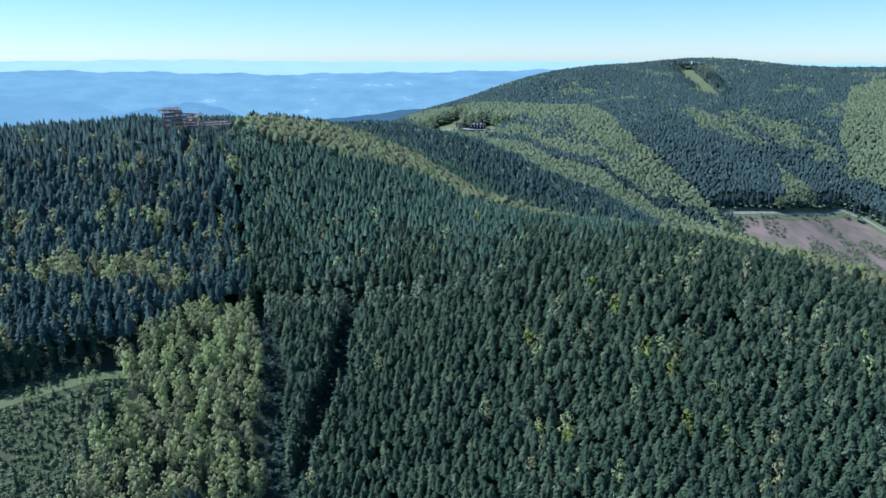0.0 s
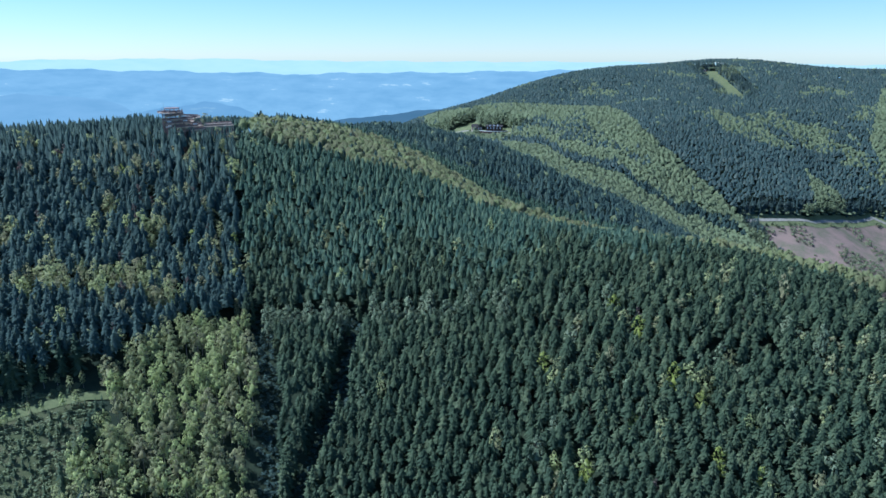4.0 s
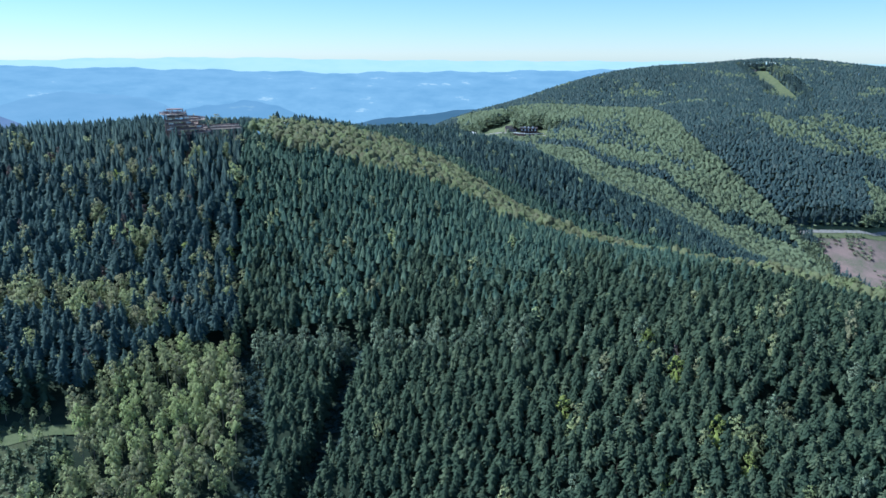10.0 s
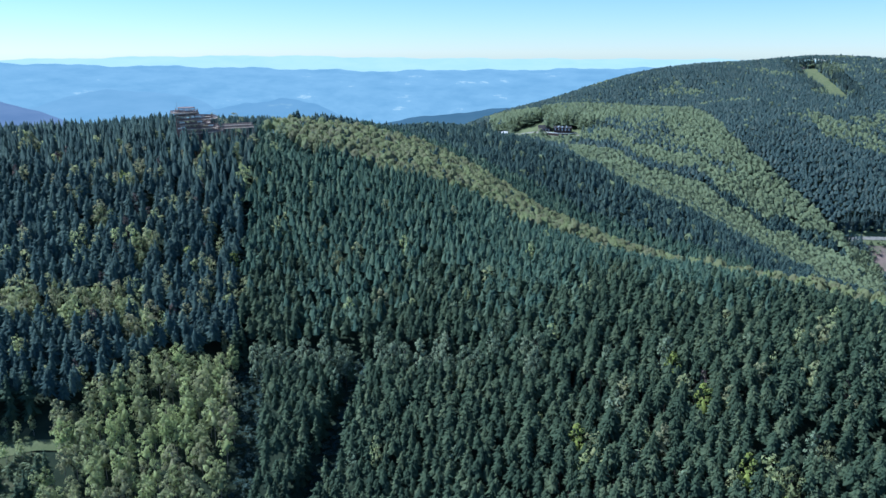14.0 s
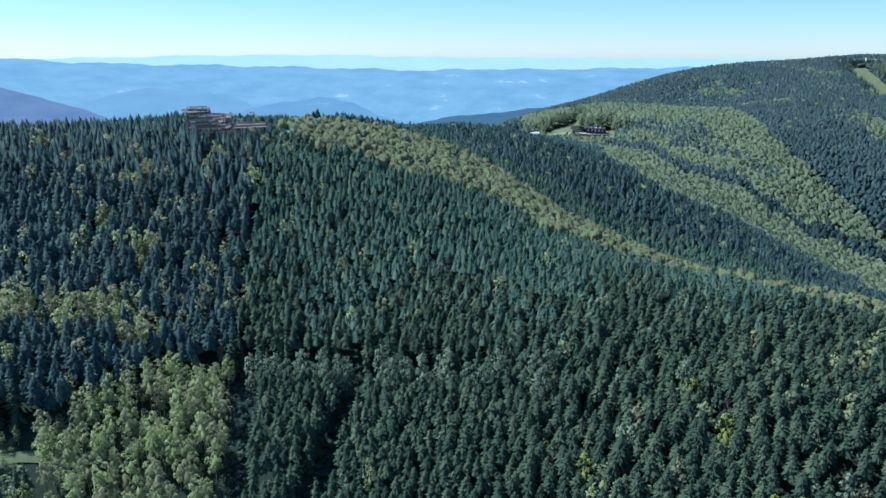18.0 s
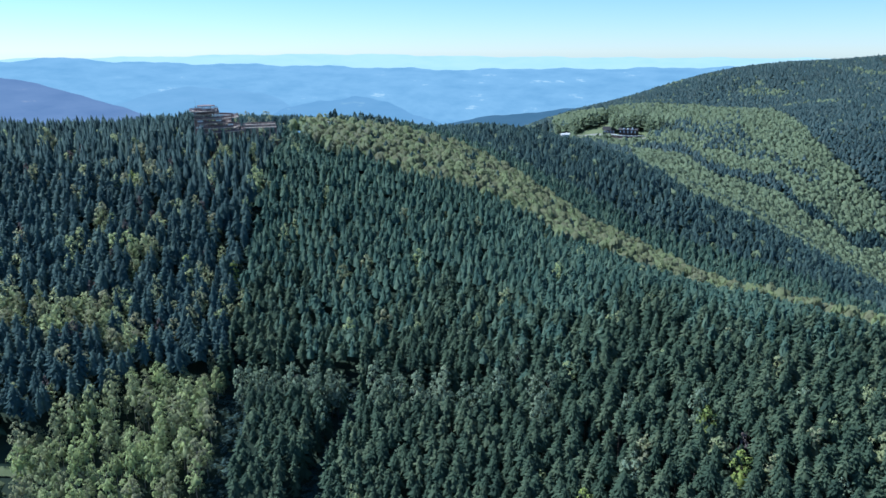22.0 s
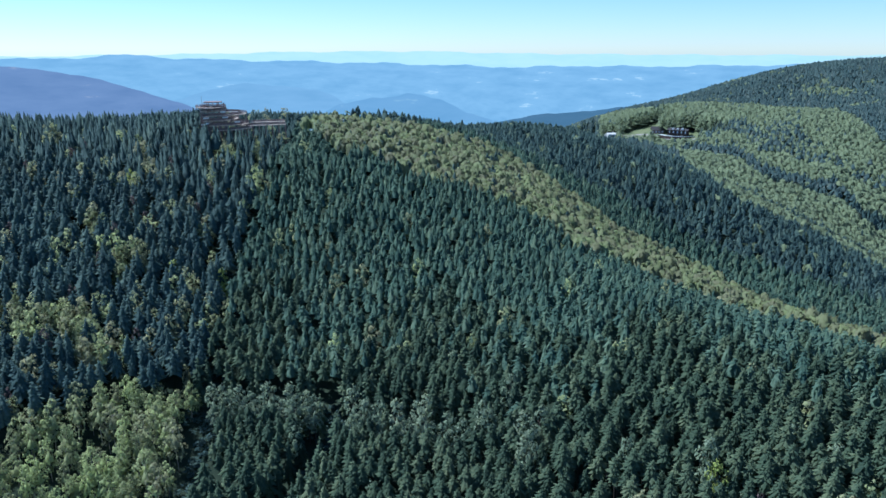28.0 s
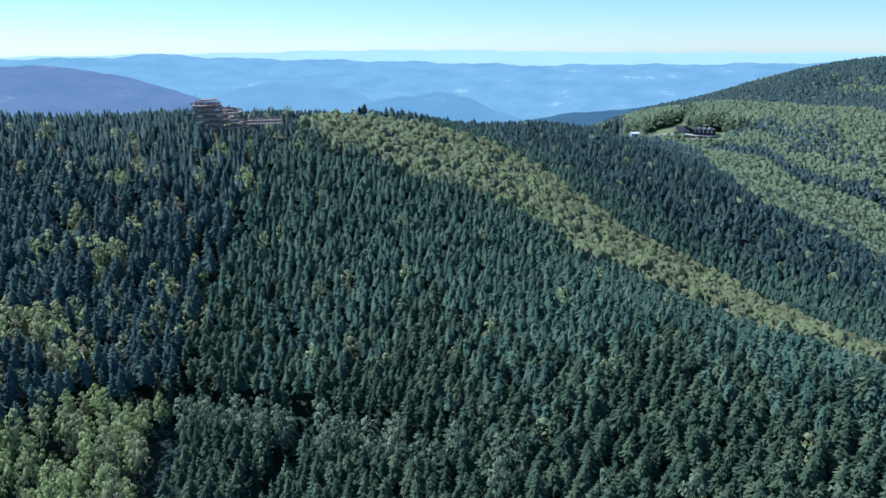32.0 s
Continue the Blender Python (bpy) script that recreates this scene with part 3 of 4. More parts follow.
# groups of broadleaves in the old wood, where the spruces leave room
leafy_spots = [(-250, 385, 12), (-222, 396, 16), (-198, 404, 15), (-176, 412, 14), (-160, 404, 10), (-184, 450, 9), (-214, 461, 8), (-126, 440, 8), (-220, 497, 6),
               (-262, 430, 8), (-150, 520, 7), (-235, 530, 6), (-185, 540, 7), (-300, 470, 8)]
spot = np.zeros(len(tx), bool)
for px, py, pr in leafy_spots:
    spot |= np.hypot(tx - px, ty - py) < pr * rng.uniform(0.6, 1.1, len(tx))
mixed = (tx > 40) & (ty < 395) & ~old
leafy = (spot & (chance > 0.2)) | (old & (chance < 0.10)) | (~old & (chance < np.where(mixed, 0.035, 0.008)))
pale = ~leafy & ~old & (chance > np.where(mixed, 0.972, 0.99))
gold = ~leafy & ~pale & mixed & (chance > 0.970)
twig = ~leafy & ~pale & ~gold & (chance > 0.962) & (mixed | old) & (ty < 520)
spruce = ~(leafy | pale | gold | twig)

# the nearest trees are things of their own
toward = np.hypot(tx - 62, (ty - 368) * 1.3)
close_spruce = np.zeros(len(tx), bool)
pickable = np.flatnonzero(spruce & ~old & (ty > 335) & (ty < 402) & (tx > -60) & (tx < 190))
close_spruce[pickable[np.argsort(toward[pickable])][:300]] = True

h_all, w_all = sizes(len(tx), np.where(old, 22.5, 21.0), 0.065, 5.5, 21)
w_all = w_all * np.where(old, 1.32, 1.0)
h_all = h_all * np.where(old, rng.normal(1, np.where(ty > 540, 0.03, 0.06), len(tx)), 1.0)
along = (tx - TOWER[0]) * 0.78 + (ty - TOWER[1]) * 0.62
across = (ty - TOWER[1]) * 0.78 - (tx - TOWER[0]) * 0.62
crest = np.clip(1 - (off_line([(31, 548), (64, 540), (100, 508), (141, 485), (200, 425), (260, 380)], tx, ty)) / 45, 0, 1)
beside = tx < -216 - 0.5 * np.clip(ty - 563, 0, 200)
h_all = h_all * np.where((along > -12) & (along < 32) & (across < -9) & (across > -28), 1.17, 1.0)
h_all = h_all * (1 - 0.24 * crest) * (1 - np.where(beside, 0.13, 0.36) * np.clip((ty - np.where(beside, 566, 545)) / 28, 0, 1) * (tx < -120))
rim = spruce & ~close_spruce & ((off_line(GAP_ONE, tx, ty) < 7.5) | (off_line(GAP_TWO, tx, ty) < 7.5) | (off_line(EDGE, tx, ty - 4.5) < 7) | (off_line(CLEARING, tx, ty) < 7))
woods("stand_edge_spruces", SPRUCE_EDGE, tx[rim], ty[rim], h_all[rim], w_all[rim] * 1.1, M_SPRUCE, "spruces with branches to the ground along the rides", "trees", 63)
spruce &= ~rim
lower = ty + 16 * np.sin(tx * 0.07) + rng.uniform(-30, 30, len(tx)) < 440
m = spruce & ~old & ~close_spruce & lower
woods("spruce_stand", SPRUCE_MID, tx[m], ty[m], h_all[m], w_all[m], M_SPRUCE, "dense blue-green spruce plantation covering the slope", "forest", 31)
# upper part of the same plantation, in the haze-tinted copy of the needles
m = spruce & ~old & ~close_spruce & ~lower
woods("upper_spruce_stand", SPRUCE_FAR, tx[m], ty[m], h_all[m], w_all[m], M_UPPER_HAZED, "dense spruce plantation up to the ridge", "forest", 61)
m = spruce & old & (ty < 500)
woods("old_spruce_stand", SPRUCE_LONG, tx[m], ty[m], h_all[m], w_all[m], M_OLD, "dark old spruce forest below the lookout tower", "forest", 32)
m = spruce & old & (ty >= 500)
woods("upper_old_spruces", OLD_FAR, tx[m], ty[m], h_all[m], w_all[m], M_OLD, "dark old spruce forest round the lookout tower", "forest", 62)
woods("scattered_broadleaves", LEAF_MID + LARCH_MID, tx[leafy], ty[leafy], *sizes(leafy.sum(), 22 * (1 - 0.3 * np.clip((ty[leafy] - 520) / 50, 0, 1)), 0.12, 9.5, 23), M_BIRCH, "dull green broadleaf trees scattered among the spruces", "trees", 33)
woods("pale_broadleaves", LEAF_MID, tx[pale], ty[pale], *sizes(pale.sum(), 20.5, 0.1, 7.5, 24), M_PALE, "pale grey-green broadleaf trees among the spruces", "trees", 34)
woods("yellowing_trees", LEAF_MID, tx[gold], ty[gold], *sizes(gold.sum(), 21, 0.08, 6.5, 29), M_YELLOW, "bright yellow-green trees among the spruces", "trees", 44)
woods("withered_trees", LEAF_MID, tx[twig], ty[twig], *sizes(twig.sum(), 20, 0.1, 5.5, 30), M_BARE, "withered reddish-grey trees among the spruces", "trees", 45)

vx, vy = scatter((-235, -65, 310, 204), 6.2, 75)
woods("lower_spruce_stand", SPRUCE_HILL, vx, vy, *sizes(len(vx), 21.0, 0.09, 8.0, 76), M_SPRUCE, "spruce plantation on the lower slope", "forest", 77)

bx, by = scatter((-200, 330, 330, 730), 4.3, 13)
m = inside(BAND, bx, by)
bx, by = bx[m], by[m]
dark = rng.uniform(size=len(bx)) < np.where(bx < -20, 0.11, 0.02)
woods("beech_belt", DOME_MID, bx[~dark], by[~dark], *sizes((~dark).sum(), np.where(bx[~dark] > 45, 20.5, 18.5), 0.06, 7.0, 26), M_BEECH, "yellow-green beech belt along the ridge", "forest", 36)
woods("belt_spruces", SPRUCE_MID, bx[dark], by[dark], *sizes(dark.sum(), 19.0, 0.1, 5.5, 46), M_OLD, "single dark spruces standing in the beech belt", "trees", 47)

# ---- beyond the ridge and on the far hill ----
fx, fy = scatter((-240, 560, 1020, 1800), 4.9, 14)
sel = ~inside(BAND, fx, fy) & ~inside(SKI, fx, fy) & ~inside(CUT, fx, fy) & ((fy > 714) | (fx > 334))
sel &= (off_line(CUT_ROAD, fx, fy) > 9) & (off_line(LODGE_ROAD, fx, fy) > 9) & ~inside(GLADE, fx, fy) & ~inside(MEADOW, fx, fy) & ~((abs(fx - 54) < 26) & (fy > 1092) & (fy < 1184))
saddle = np.zeros(len(fx), bool)
near_line = np.zeros(len(fx), bool)
for a, b, r in (((-88, 1290), (-74, 1186), 9), ((-60, 1216), (-50, 1130), 9), ((-33, 1212), (-26, 1134), 10), ((2, 1204), (6, 1130), 19), ((27, 1190), (29, 1140), 7)):
    sel &= off_line([a, b], fx, fy) > r
    saddle |= off_line([a, b], fx, fy) < r
    near_line |= off_line([a, b], fx, fy) < r + 9
sel &= (fy < 1500) | (fx > -80)
sel &= (fy > 800) | (fx > -190)
border = (off_line(CUT + CUT[:1], fx, fy) < 24) | (off_line(MEADOW + MEADOW[:1], fx, fy) < 15) | (off_line(LODGE_ROAD, fx, fy) < 24) | (off_line(SKI + SKI[:1], fx, fy) < 26)
border |= ((abs(fx - 56) < 30) & (fy > 1100) & (fy < 1206)) | near_line
saddle |= (abs(fx - 54) < 26) & (fy > 1092) & (fy < 1150)
saddle &= ~inside(MEADOW, fx, fy) & (off_line(LODGE_ROAD, fx, fy) > 6)
for hx, hy in ((-31, 1203), (-40, 1206), (-60, 1208), (-82, 1262), (-94, 1284)):
    saddle &= np.hypot(fx - hx, fy - hy) > 11
low_x, low_y = fx[saddle], fy[saddle]
fx, fy, border = fx[sel], fy[sel], border[sel]
beech = inside(BEECH_HILL, fx, fy) | inside(RIGHT_BEECH, fx, fy)
wav = 9 * np.sin(fx * 0.05) + 6 * np.sin(fx * 0.13 + 1)
strip = (off_line(STRIP_ONE, fx, fy + wav) < 13) | (off_line(STRIP_TWO, fx, fy + wav) < 8) | ((off_line(STRIP_SIX, fx, fy + wav) < 10) & (rng.uniform(size=len(fx)) < 0.6))
wave = np.sin(fx * 0.021 + 2 * np.sin(fy * 0.011)) * np.sin(fy * 0.027 + fx * 0.008) + 0.5 * np.sin(fx * 0.07 + 1.5 * np.sin(fy * 0.05)) * np.sin(fy * 0.083)
beech |= (wave > 0.72) & (fy > 1150) & (rng.uniform(size=len(fx)) < 0.6)
beech |= (wave > 0.0) & (fy > 1180) & (fy < 1290) & (fx > 420) & (rng.uniform(size=len(fx)) < 0.75)
near_lodge = (np.hypot((fx - 145) * 0.6, (fy - 1120) * 0.8) < 45) & (rng.uniform(size=len(fx)) < 0.55) & (wave > -0.5)
beech &= ~inside(DARK_BLOCK, fx, fy) & ~strip & ~near_lodge
beech |= inside(GREEN_SLOPE, fx, fy)
chance = rng.uniform(size=len(fx))
leafy = (beech & (chance > 0.025)) | (~beech & (chance < np.where(fy < 1000, 0.02, 0.03)) & ~inside(DARK_BLOCK, fx, fy))
m = border & leafy
woods("hill_edge_beeches", LEAF_FAR, fx[m], fy[m], *sizes(m.sum(), 19, 0.12, 9.0, 66), M_FAR_BEECH, "leafy beeches along the edges of the hill openings", "trees", 67)
m = border & ~leafy
woods("hill_edge_spruces", HILL_EDGE, fx[m], fy[m], *sizes(m.sum(), 20, 0.10, 8.4, 68), M_FAR_SPRUCE, "spruces branched to the ground along the hill openings", "trees", 69)
m = border & (rng.uniform(size=len(fx)) < 0.8) & ~((abs(fx - 57) < 28) & (fy > 1090) & (fy < 1168))
woods("opening_scrub", DOME_FAR, fx[m] + 1.5, fy[m] - 3.0, *sizes(m.sum(), 8.0, 0.25, 7.0, 72), M_FAR_BEECH, "leafy scrub along the edges of the hill openings", "bushes", 73)
fx, fy, leafy = fx[~border], fy[~border], leafy[~border]
woods("hill_beech_wood", DOME_FAR, fx[leafy], fy[leafy], *sizes(leafy.sum(), 20, 0.05, 8.0, 27), M_FAR_BEECH, "light green beech woods on the far hill", "forest", 37)
m = ~leafy & (fy < 1000) & (fx < 400)
woods("lee_spruce_wood", SPRUCE_FAR, fx[m], fy[m], *sizes(m.sum(), 21.5, 0.07, 6.6, 48), M_OLD, "dark spruce wood behind the beech belt", "forest", 49)
m = ~leafy & ~m
woods("hill_spruce_wood", SPRUCE_HILL, fx[m], fy[m], *sizes(m.sum(), 22, 0.05, 6.8, 28), M_FAR_SPRUCE, "blue-green spruce woods on the far hill", "forest", 38)


m = np.hypot(low_x - 56, low_y - 1158) > 22
low_x, low_y = low_x[m], low_y[m]
woods("saddle_scrub", DOME_FAR, low_x, low_y, *sizes(len(low_x), 4.0, 0.25, 6.5, 64), M_FAR_BEECH, "low green scrub on the saddle below the houses", "bushes", 65)


# ---- helpers for things with parts ----
def part(name, bm, mat, parent, label=""):
    me = bpy.data.meshes.new(name)
    bm.to_mesh(me)
    bm.free()
    me.materials.append(mat)
    ob = new(name, me)
    ob.parent = parent
    return tagged(ob, label)


def box(bm, x0, y0, z0, x1, y1, z1, m=None):
    vs = [bm.verts.new((x, y, z)) for z in (z0, z1) for x, y in ((x0, y0), (x1, y0), (x1, y1), (x0, y1))]
    for f in ((3, 2, 1, 0), (4, 5, 6, 7), (0, 1, 5, 4), (1, 2, 6, 5), (2, 3, 7, 6), (3, 0, 4, 7)):
        bm.faces.new([vs[i] for i in f])
    if m is not None:
        bmesh.ops.transform(bm, matrix=m, verts=vs)
    return bm


def beam(bm, a, b, r0, r1=None, sides=7):
    """A round timber from a to b."""
    a, b = Vector(a), Vector(b)
    r1 = r0 if r1 is None else r1
    q = (b - a).to_track_quat("Z", "Y")
    rings = []
    for p, r in ((a, r0), (b, r1)):
        rings.append([bm.verts.new(p + q @ Vector((r * math.cos(6.2832 * k / sides), r * math.sin(6.2832 * k / sides), 0))) for k in range(sides)])
    for k in range(sides):
        bm.faces.new((rings[0][k], rings[0][(k + 1) % sides], rings[1][(k + 1) % sides], rings[1][k]))
    bm.faces.new(rings[0][::-1])
    bm.faces.new(rings[1])
    return bm


def thing(name, x, y, z, turn, label, category, group=""):
    ob = new(name)
    ob.empty_display_size = 0.5
    ob.matrix_basis = pose(x, y, z, 0, 0, turn)
    return tagged(ob, label, category, group)


# ---- single trees ----
def crown_part(name, v, f, b, mat, parent, hue):
    ob = new(name, mesh_of(name, v, f, np.full(len(v), hue), (mat,), b))
    ob.parent = parent
    return ob


def trunk_mesh(bm, tall, r, seed, limbs=0, spread=1.0):
    """A tapering, slightly bent trunk with limbs."""
    g = random.Random(seed)
    p, q = Vector((0, 0, -0.4)), Vector((0, 0, 0))
    for k in range(5):
        q = Vector((g.uniform(-0.12, 0.12), g.uniform(-0.12, 0.12), tall * (k + 1) / 5))
        beam(bm, p, q, r * (1 - 0.18 * k), r * (1 - 0.18 * (k + 1)))
        p = q
    for k in range(limbs):
        a, z = g.uniform(0, 6.28), tall * g.uniform(0.4, 0.85)
        beam(bm, (0, 0, z), (math.cos(a) * spread, math.sin(a) * spread, z + spread * g.uniform(0.4, 0.9)), r * 0.35, r * 0.1, 5)
    return bm


spruce_models = []
for k in range(6):
    t = thing("spruce_tree", 0, 0, -500, 0, "blue-green spruce with drooping branches in a dense stand", "tree", "nearest spruces of the plantation")
    v, f, b = spruce_crown(200 + k, 12, 11, 0.64, 3.5, True, 0.22, 0.24)
    crown_part("crown", v * (5.8, 5.8, 21), f, b, M_SPRUCE, t, 0.2 + 0.12 * k)
    part("trunk", trunk_mesh(bmesh.new(), 19.5, 0.24, k), M_BARK, t, "brown scaly trunk")
    spruce_models.append(t)
g = np.random.default_rng(5)
first = set()
for i in np.flatnonzero(close_spruce):
    k = int(g.integers(0, 6))
    s = h_all[i] / 21.0
    place = pose(tx[i], ty[i], float(ground_z(tx[i], ty[i])), g.normal(0, 1.2), g.normal(0, 1.2), g.uniform(0, 360)) @ Matrix.Diagonal((s, s, s, 1))
    if k in first:
        copy_thing(spruce_models[k], place)
    else:
        spruce_models[k].matrix_basis = place
        first.add(k)

bx, by = scatter((-180, 225, -60, 415), 5.9, 12)
m = inside(BROAD, bx, by) & (off_line(GAP_ONE, bx, by) > 6)
bx, by = bx[m], by[m]
single = by > 305
dark = g.uniform(size=len(bx)) < 0.1
m = ~single & ~dark
woods("birch_wood", LEAF_MID + LARCH_MID[:1], bx[m], by[m], *sizes(m.sum(), 19.5, 0.16, 7.6, 25), M_BIRCH, "light green birch and larch wood beside the clearing", "forest", 35)
m = ~single & dark
woods("birch_wood_spruces", SPRUCE_MID, bx[m], by[m], *sizes(m.sum(), 17, 0.13, 5.0, 50), M_OLD, "young dark spruces among the birches", "trees", 51)

leaf_models = {}
for name, mat, bark, label, cat, grp, tall, wide in (
        ("birch_tree", M_BIRCH, M_PALE_BARK, "light green birch with a loose pale crown", "tree", "birches beside the clearing", 19.5, 8.2),
        ("willow_tree", M_PALE, M_BARK, "pale grey-green willow on the edge of the ride", "tree", "pale trees along the ride", 21.0, 8.4),
        ("yellow_maple", M_YELLOW, M_BARK, "bright yellow-green maple among dark spruces", "tree", "yellow trees in the plantation", 23.0, 8.6),
        ("olive_beech", M_BEECH, M_BARK, "broad olive-green beech standing among dark spruces", "tree", "single beeches among the spruces", 23.5, 10.0),
        ("larch_tree", M_BEECH, M_BARK, "tall dull yellow-green larch above the spruces", "tree", "larches in the old wood", 25.0, 7.5)):
    for k in range(4):
        t = thing(name, 0, 0, -500, 0, label, cat, grp)
        narrow = 0.65 if name == "larch_tree" else (1.1, 0.95, 1.15, 0.85)[k]
        v, f, b = leaf_crown(300 + k + len(name), 18, 30, 0.16, narrow, 1.05, False)
        crown_part("crown", v * (wide, wide, tall), f, b, mat, t, 0.2 + 0.2 * k)
        part("trunk", trunk_mesh(bmesh.new(), tall * 0.8, 0.2, k + 20, 6, wide * 0.22), bark, t, "slender pale trunk" if name == "birch_tree" else "")
        leaf_models.setdefault(name, []).append([t, False])


def plant(name, x, y, s):
    """Sets one of the models of that kind at a place."""
    m = leaf_models[name][int(g.integers(0, 4))]
    at = pose(x, y, float(ground_z(x, y)), g.normal(0, 1.5), g.normal(0, 1.5), g.uniform(0, 360)) @ Matrix.Diagonal((s, s, s * g.uniform(0.9, 1.1), 1))
    if m[1]:
        copy_thing(m[0], at)
    else:
        m[0].matrix_basis = at
        m[1] = True


for x, y in zip(bx[single & ~dark], by[single & ~dark]):
    plant("birch_tree", x, y, g.uniform(0.74, 1.2))
for u in np.arange(0.0, 1.0, 0.045):
    x = float(np.interp(u, np.linspace(0, 1, len(TRACK)), [p[0] for p in TRACK]))
    y = float(np.interp(u, np.linspace(0, 1, len(TRACK)), [p[1] for p in TRACK]))
    plant("birch_tree", x + g.uniform(-2.5, 2.5), y + 8 + g.uniform(-2, 4), g.uniform(0.3, 0.6))
    if g.uniform() < 0.5:
        plant("birch_tree", x + g.uniform(-3, 3), y - 4.5 + g.uniform(-1.5, 1.5), g.uniform(0.3, 0.5))
for u in np.arange(-104, 36, 4.0):
    e = float(np.interp(u, [p[0] for p in EDGE], [p[1] for p in EDGE]))
    if abs(u + 51) > 5 and g.uniform() < (0.95 if u < -5 else 0.7):
        plant("willow_tree", u + g.uniform(-1, 1), e - 3.0 + g.uniform(-1.2, 1.2), g.uniform(1.0, 1.16))
for x, y in ((44, 354), (102, 333), (83, 378), (92, 361), (59, 303), (111, 296), (111, 320), (-138, 459), (-161, 455), (-224, 502)):
    plant("yellow_maple", x, y, g.uniform(0.9, 1.08))
for x, y in ((166, 333), (27, 387), (158, 350), (39, 316), (144, 305), (26, 386), (80, 380), (15, 413), (-12, 431), (170, 340), (20, 390)):
    plant("willow_tree", x, y, g.uniform(1.0, 1.15))
for x, y in ((115, 327), (127, 335), (127, 303), (-6, 436), (-95, 491), (-81, 466), (-183, 448), (-215, 463), (-125, 436), (-234, 476), (-159, 478), (-296, 522), (-242, 532), (-168, 544), (-172, 551), (-186, 536)):
    plant("olive_beech", x, y, g.uniform(0.92, 1.1))
for x, y in ((-183, 410), (-178, 414), (-190, 406), (-176, 405), (-214, 398), (-228, 394), (-246, 386), (-122, 408), (-117, 404), (-165, 398), (-205, 404)):
    plant("larch_tree", x, y, g.uniform(0.85, 1.08))
for models in leaf_models.values():
    for t, used in models:
        if not used:
            for o in list(t.children_recursive):
                bpy.data.objects.remove(o)
            bpy.data.objects.remove(t)


# ---- openings in the forest ----
def drape(name, poly, step, lift, mat, label, category):
    """A piece of open ground that follows the land."""
    xs, ys = [p[0] for p in poly], [p[1] for p in poly]
    ax, ay = np.arange(min(xs), max(xs) + step, step), np.arange(min(ys), max(ys) + step, step)
    X, Y = np.meshgrid(ax, ay)
    cx, cy = X[:-1, :-1] + step / 2, Y[:-1, :-1] + step / 2
    keep = inside(poly, cx, cy).ravel()
    n = len(ax)
    i = (np.arange(len(ay) - 1)[:, None] * n + np.arange(n - 1)[None]).ravel()[keep]
    v = np.stack([X, Y, ground_z(X, Y) + lift], -1).reshape(-1, 3)
    ob = new(name, mesh_of(name, v, np.stack([i, i + 1, i + n + 1, i + n], 1), None, (mat,)))
    return tagged(ob, label, category, "", "structure")


def lane(name, line, wide, lift, mat, label, category):
    """A track along a broken line, laid on the land."""
    pts = []
    for (x0, y0), (x1, y1) in zip(line, line[1:]):
        n = max(2, int(math.hypot(x1 - x0, y1 - y0) / 4))
        pts += [(x0 + (x1 - x0) * k / n, y0 + (y1 - y0) * k / n) for k in range(n)]
    P = np.array(pts + [line[-1]])
    d = np.gradient(P, axis=0)
    d /= np.linalg.norm(d, axis=1)[:, None]
    nrm = np.stack([-d[:, 1], d[:, 0]], 1)
    rows = [P + nrm * wide * u for u in (-0.5, -0.25, 0, 0.25, 0.5)]
    v = np.stack([np.concatenate([r, (ground_z(r[:, 0], r[:, 1]) + lift)[:, None]], 1) for r in rows], 1).reshape(-1, 3)
    i = (np.arange(len(P) - 1)[:, None] * 5 + np.arange(4)[None]).ravel()
    return tagged(new(name, mesh_of(name, v, np.stack([i, i + 1, i + 6, i + 5], 1), None, (mat,))), label, category, "", "structure")


drape("clearing_ground", CLEARING, 3, 0.25, M_SCRUB, "rough grassy clearing with young spruces", "clearing")
drape("ski_slope", SKI, 4, 1.5, M_TURF, "bright grassy ski slope down the far hill", "meadow")
drape("clear_cut", [(p[0] * 1.07 - 40, p[1] * 1.07 - 68) for p in CUT], 6, 1.0, M_SOIL, "brown felled hillside with bare soil and brush", "clearing")
drape("saddle_meadow", MEADOW, 4, 0.6, M_TURF, "yellow-green meadow on the saddle", "meadow")
drape("glade", GLADE, 3, 0.4, M_TURF, "small grassy glade in the spruce wood", "meadow")
drape("lodge_yard", [(28, 1186), (86, 1186), (84, 1150), (62, 1140), (36, 1148)], 4, 0.6, M_TURF, "trodden grassy yard round the mountain lodge", "meadow")
lane("forest_track", TRACK, 5.0, 0.5, M_TURF, "pale grassy forest track along the clearing", "track")
lane("road_verge", CUT_ROAD, 22.0, 1.3, M_TURF, "grassy verge along the gravel road", "verge")
lane("hill_road", CUT_ROAD, 5.0, 1.8, M_TRACK, "pale gravel road above the felled hillside", "road")
lane("saddle_road", LODGE_ROAD, 9.0, 1.2, M_TRACK, "pale gravel road across the saddle", "road")

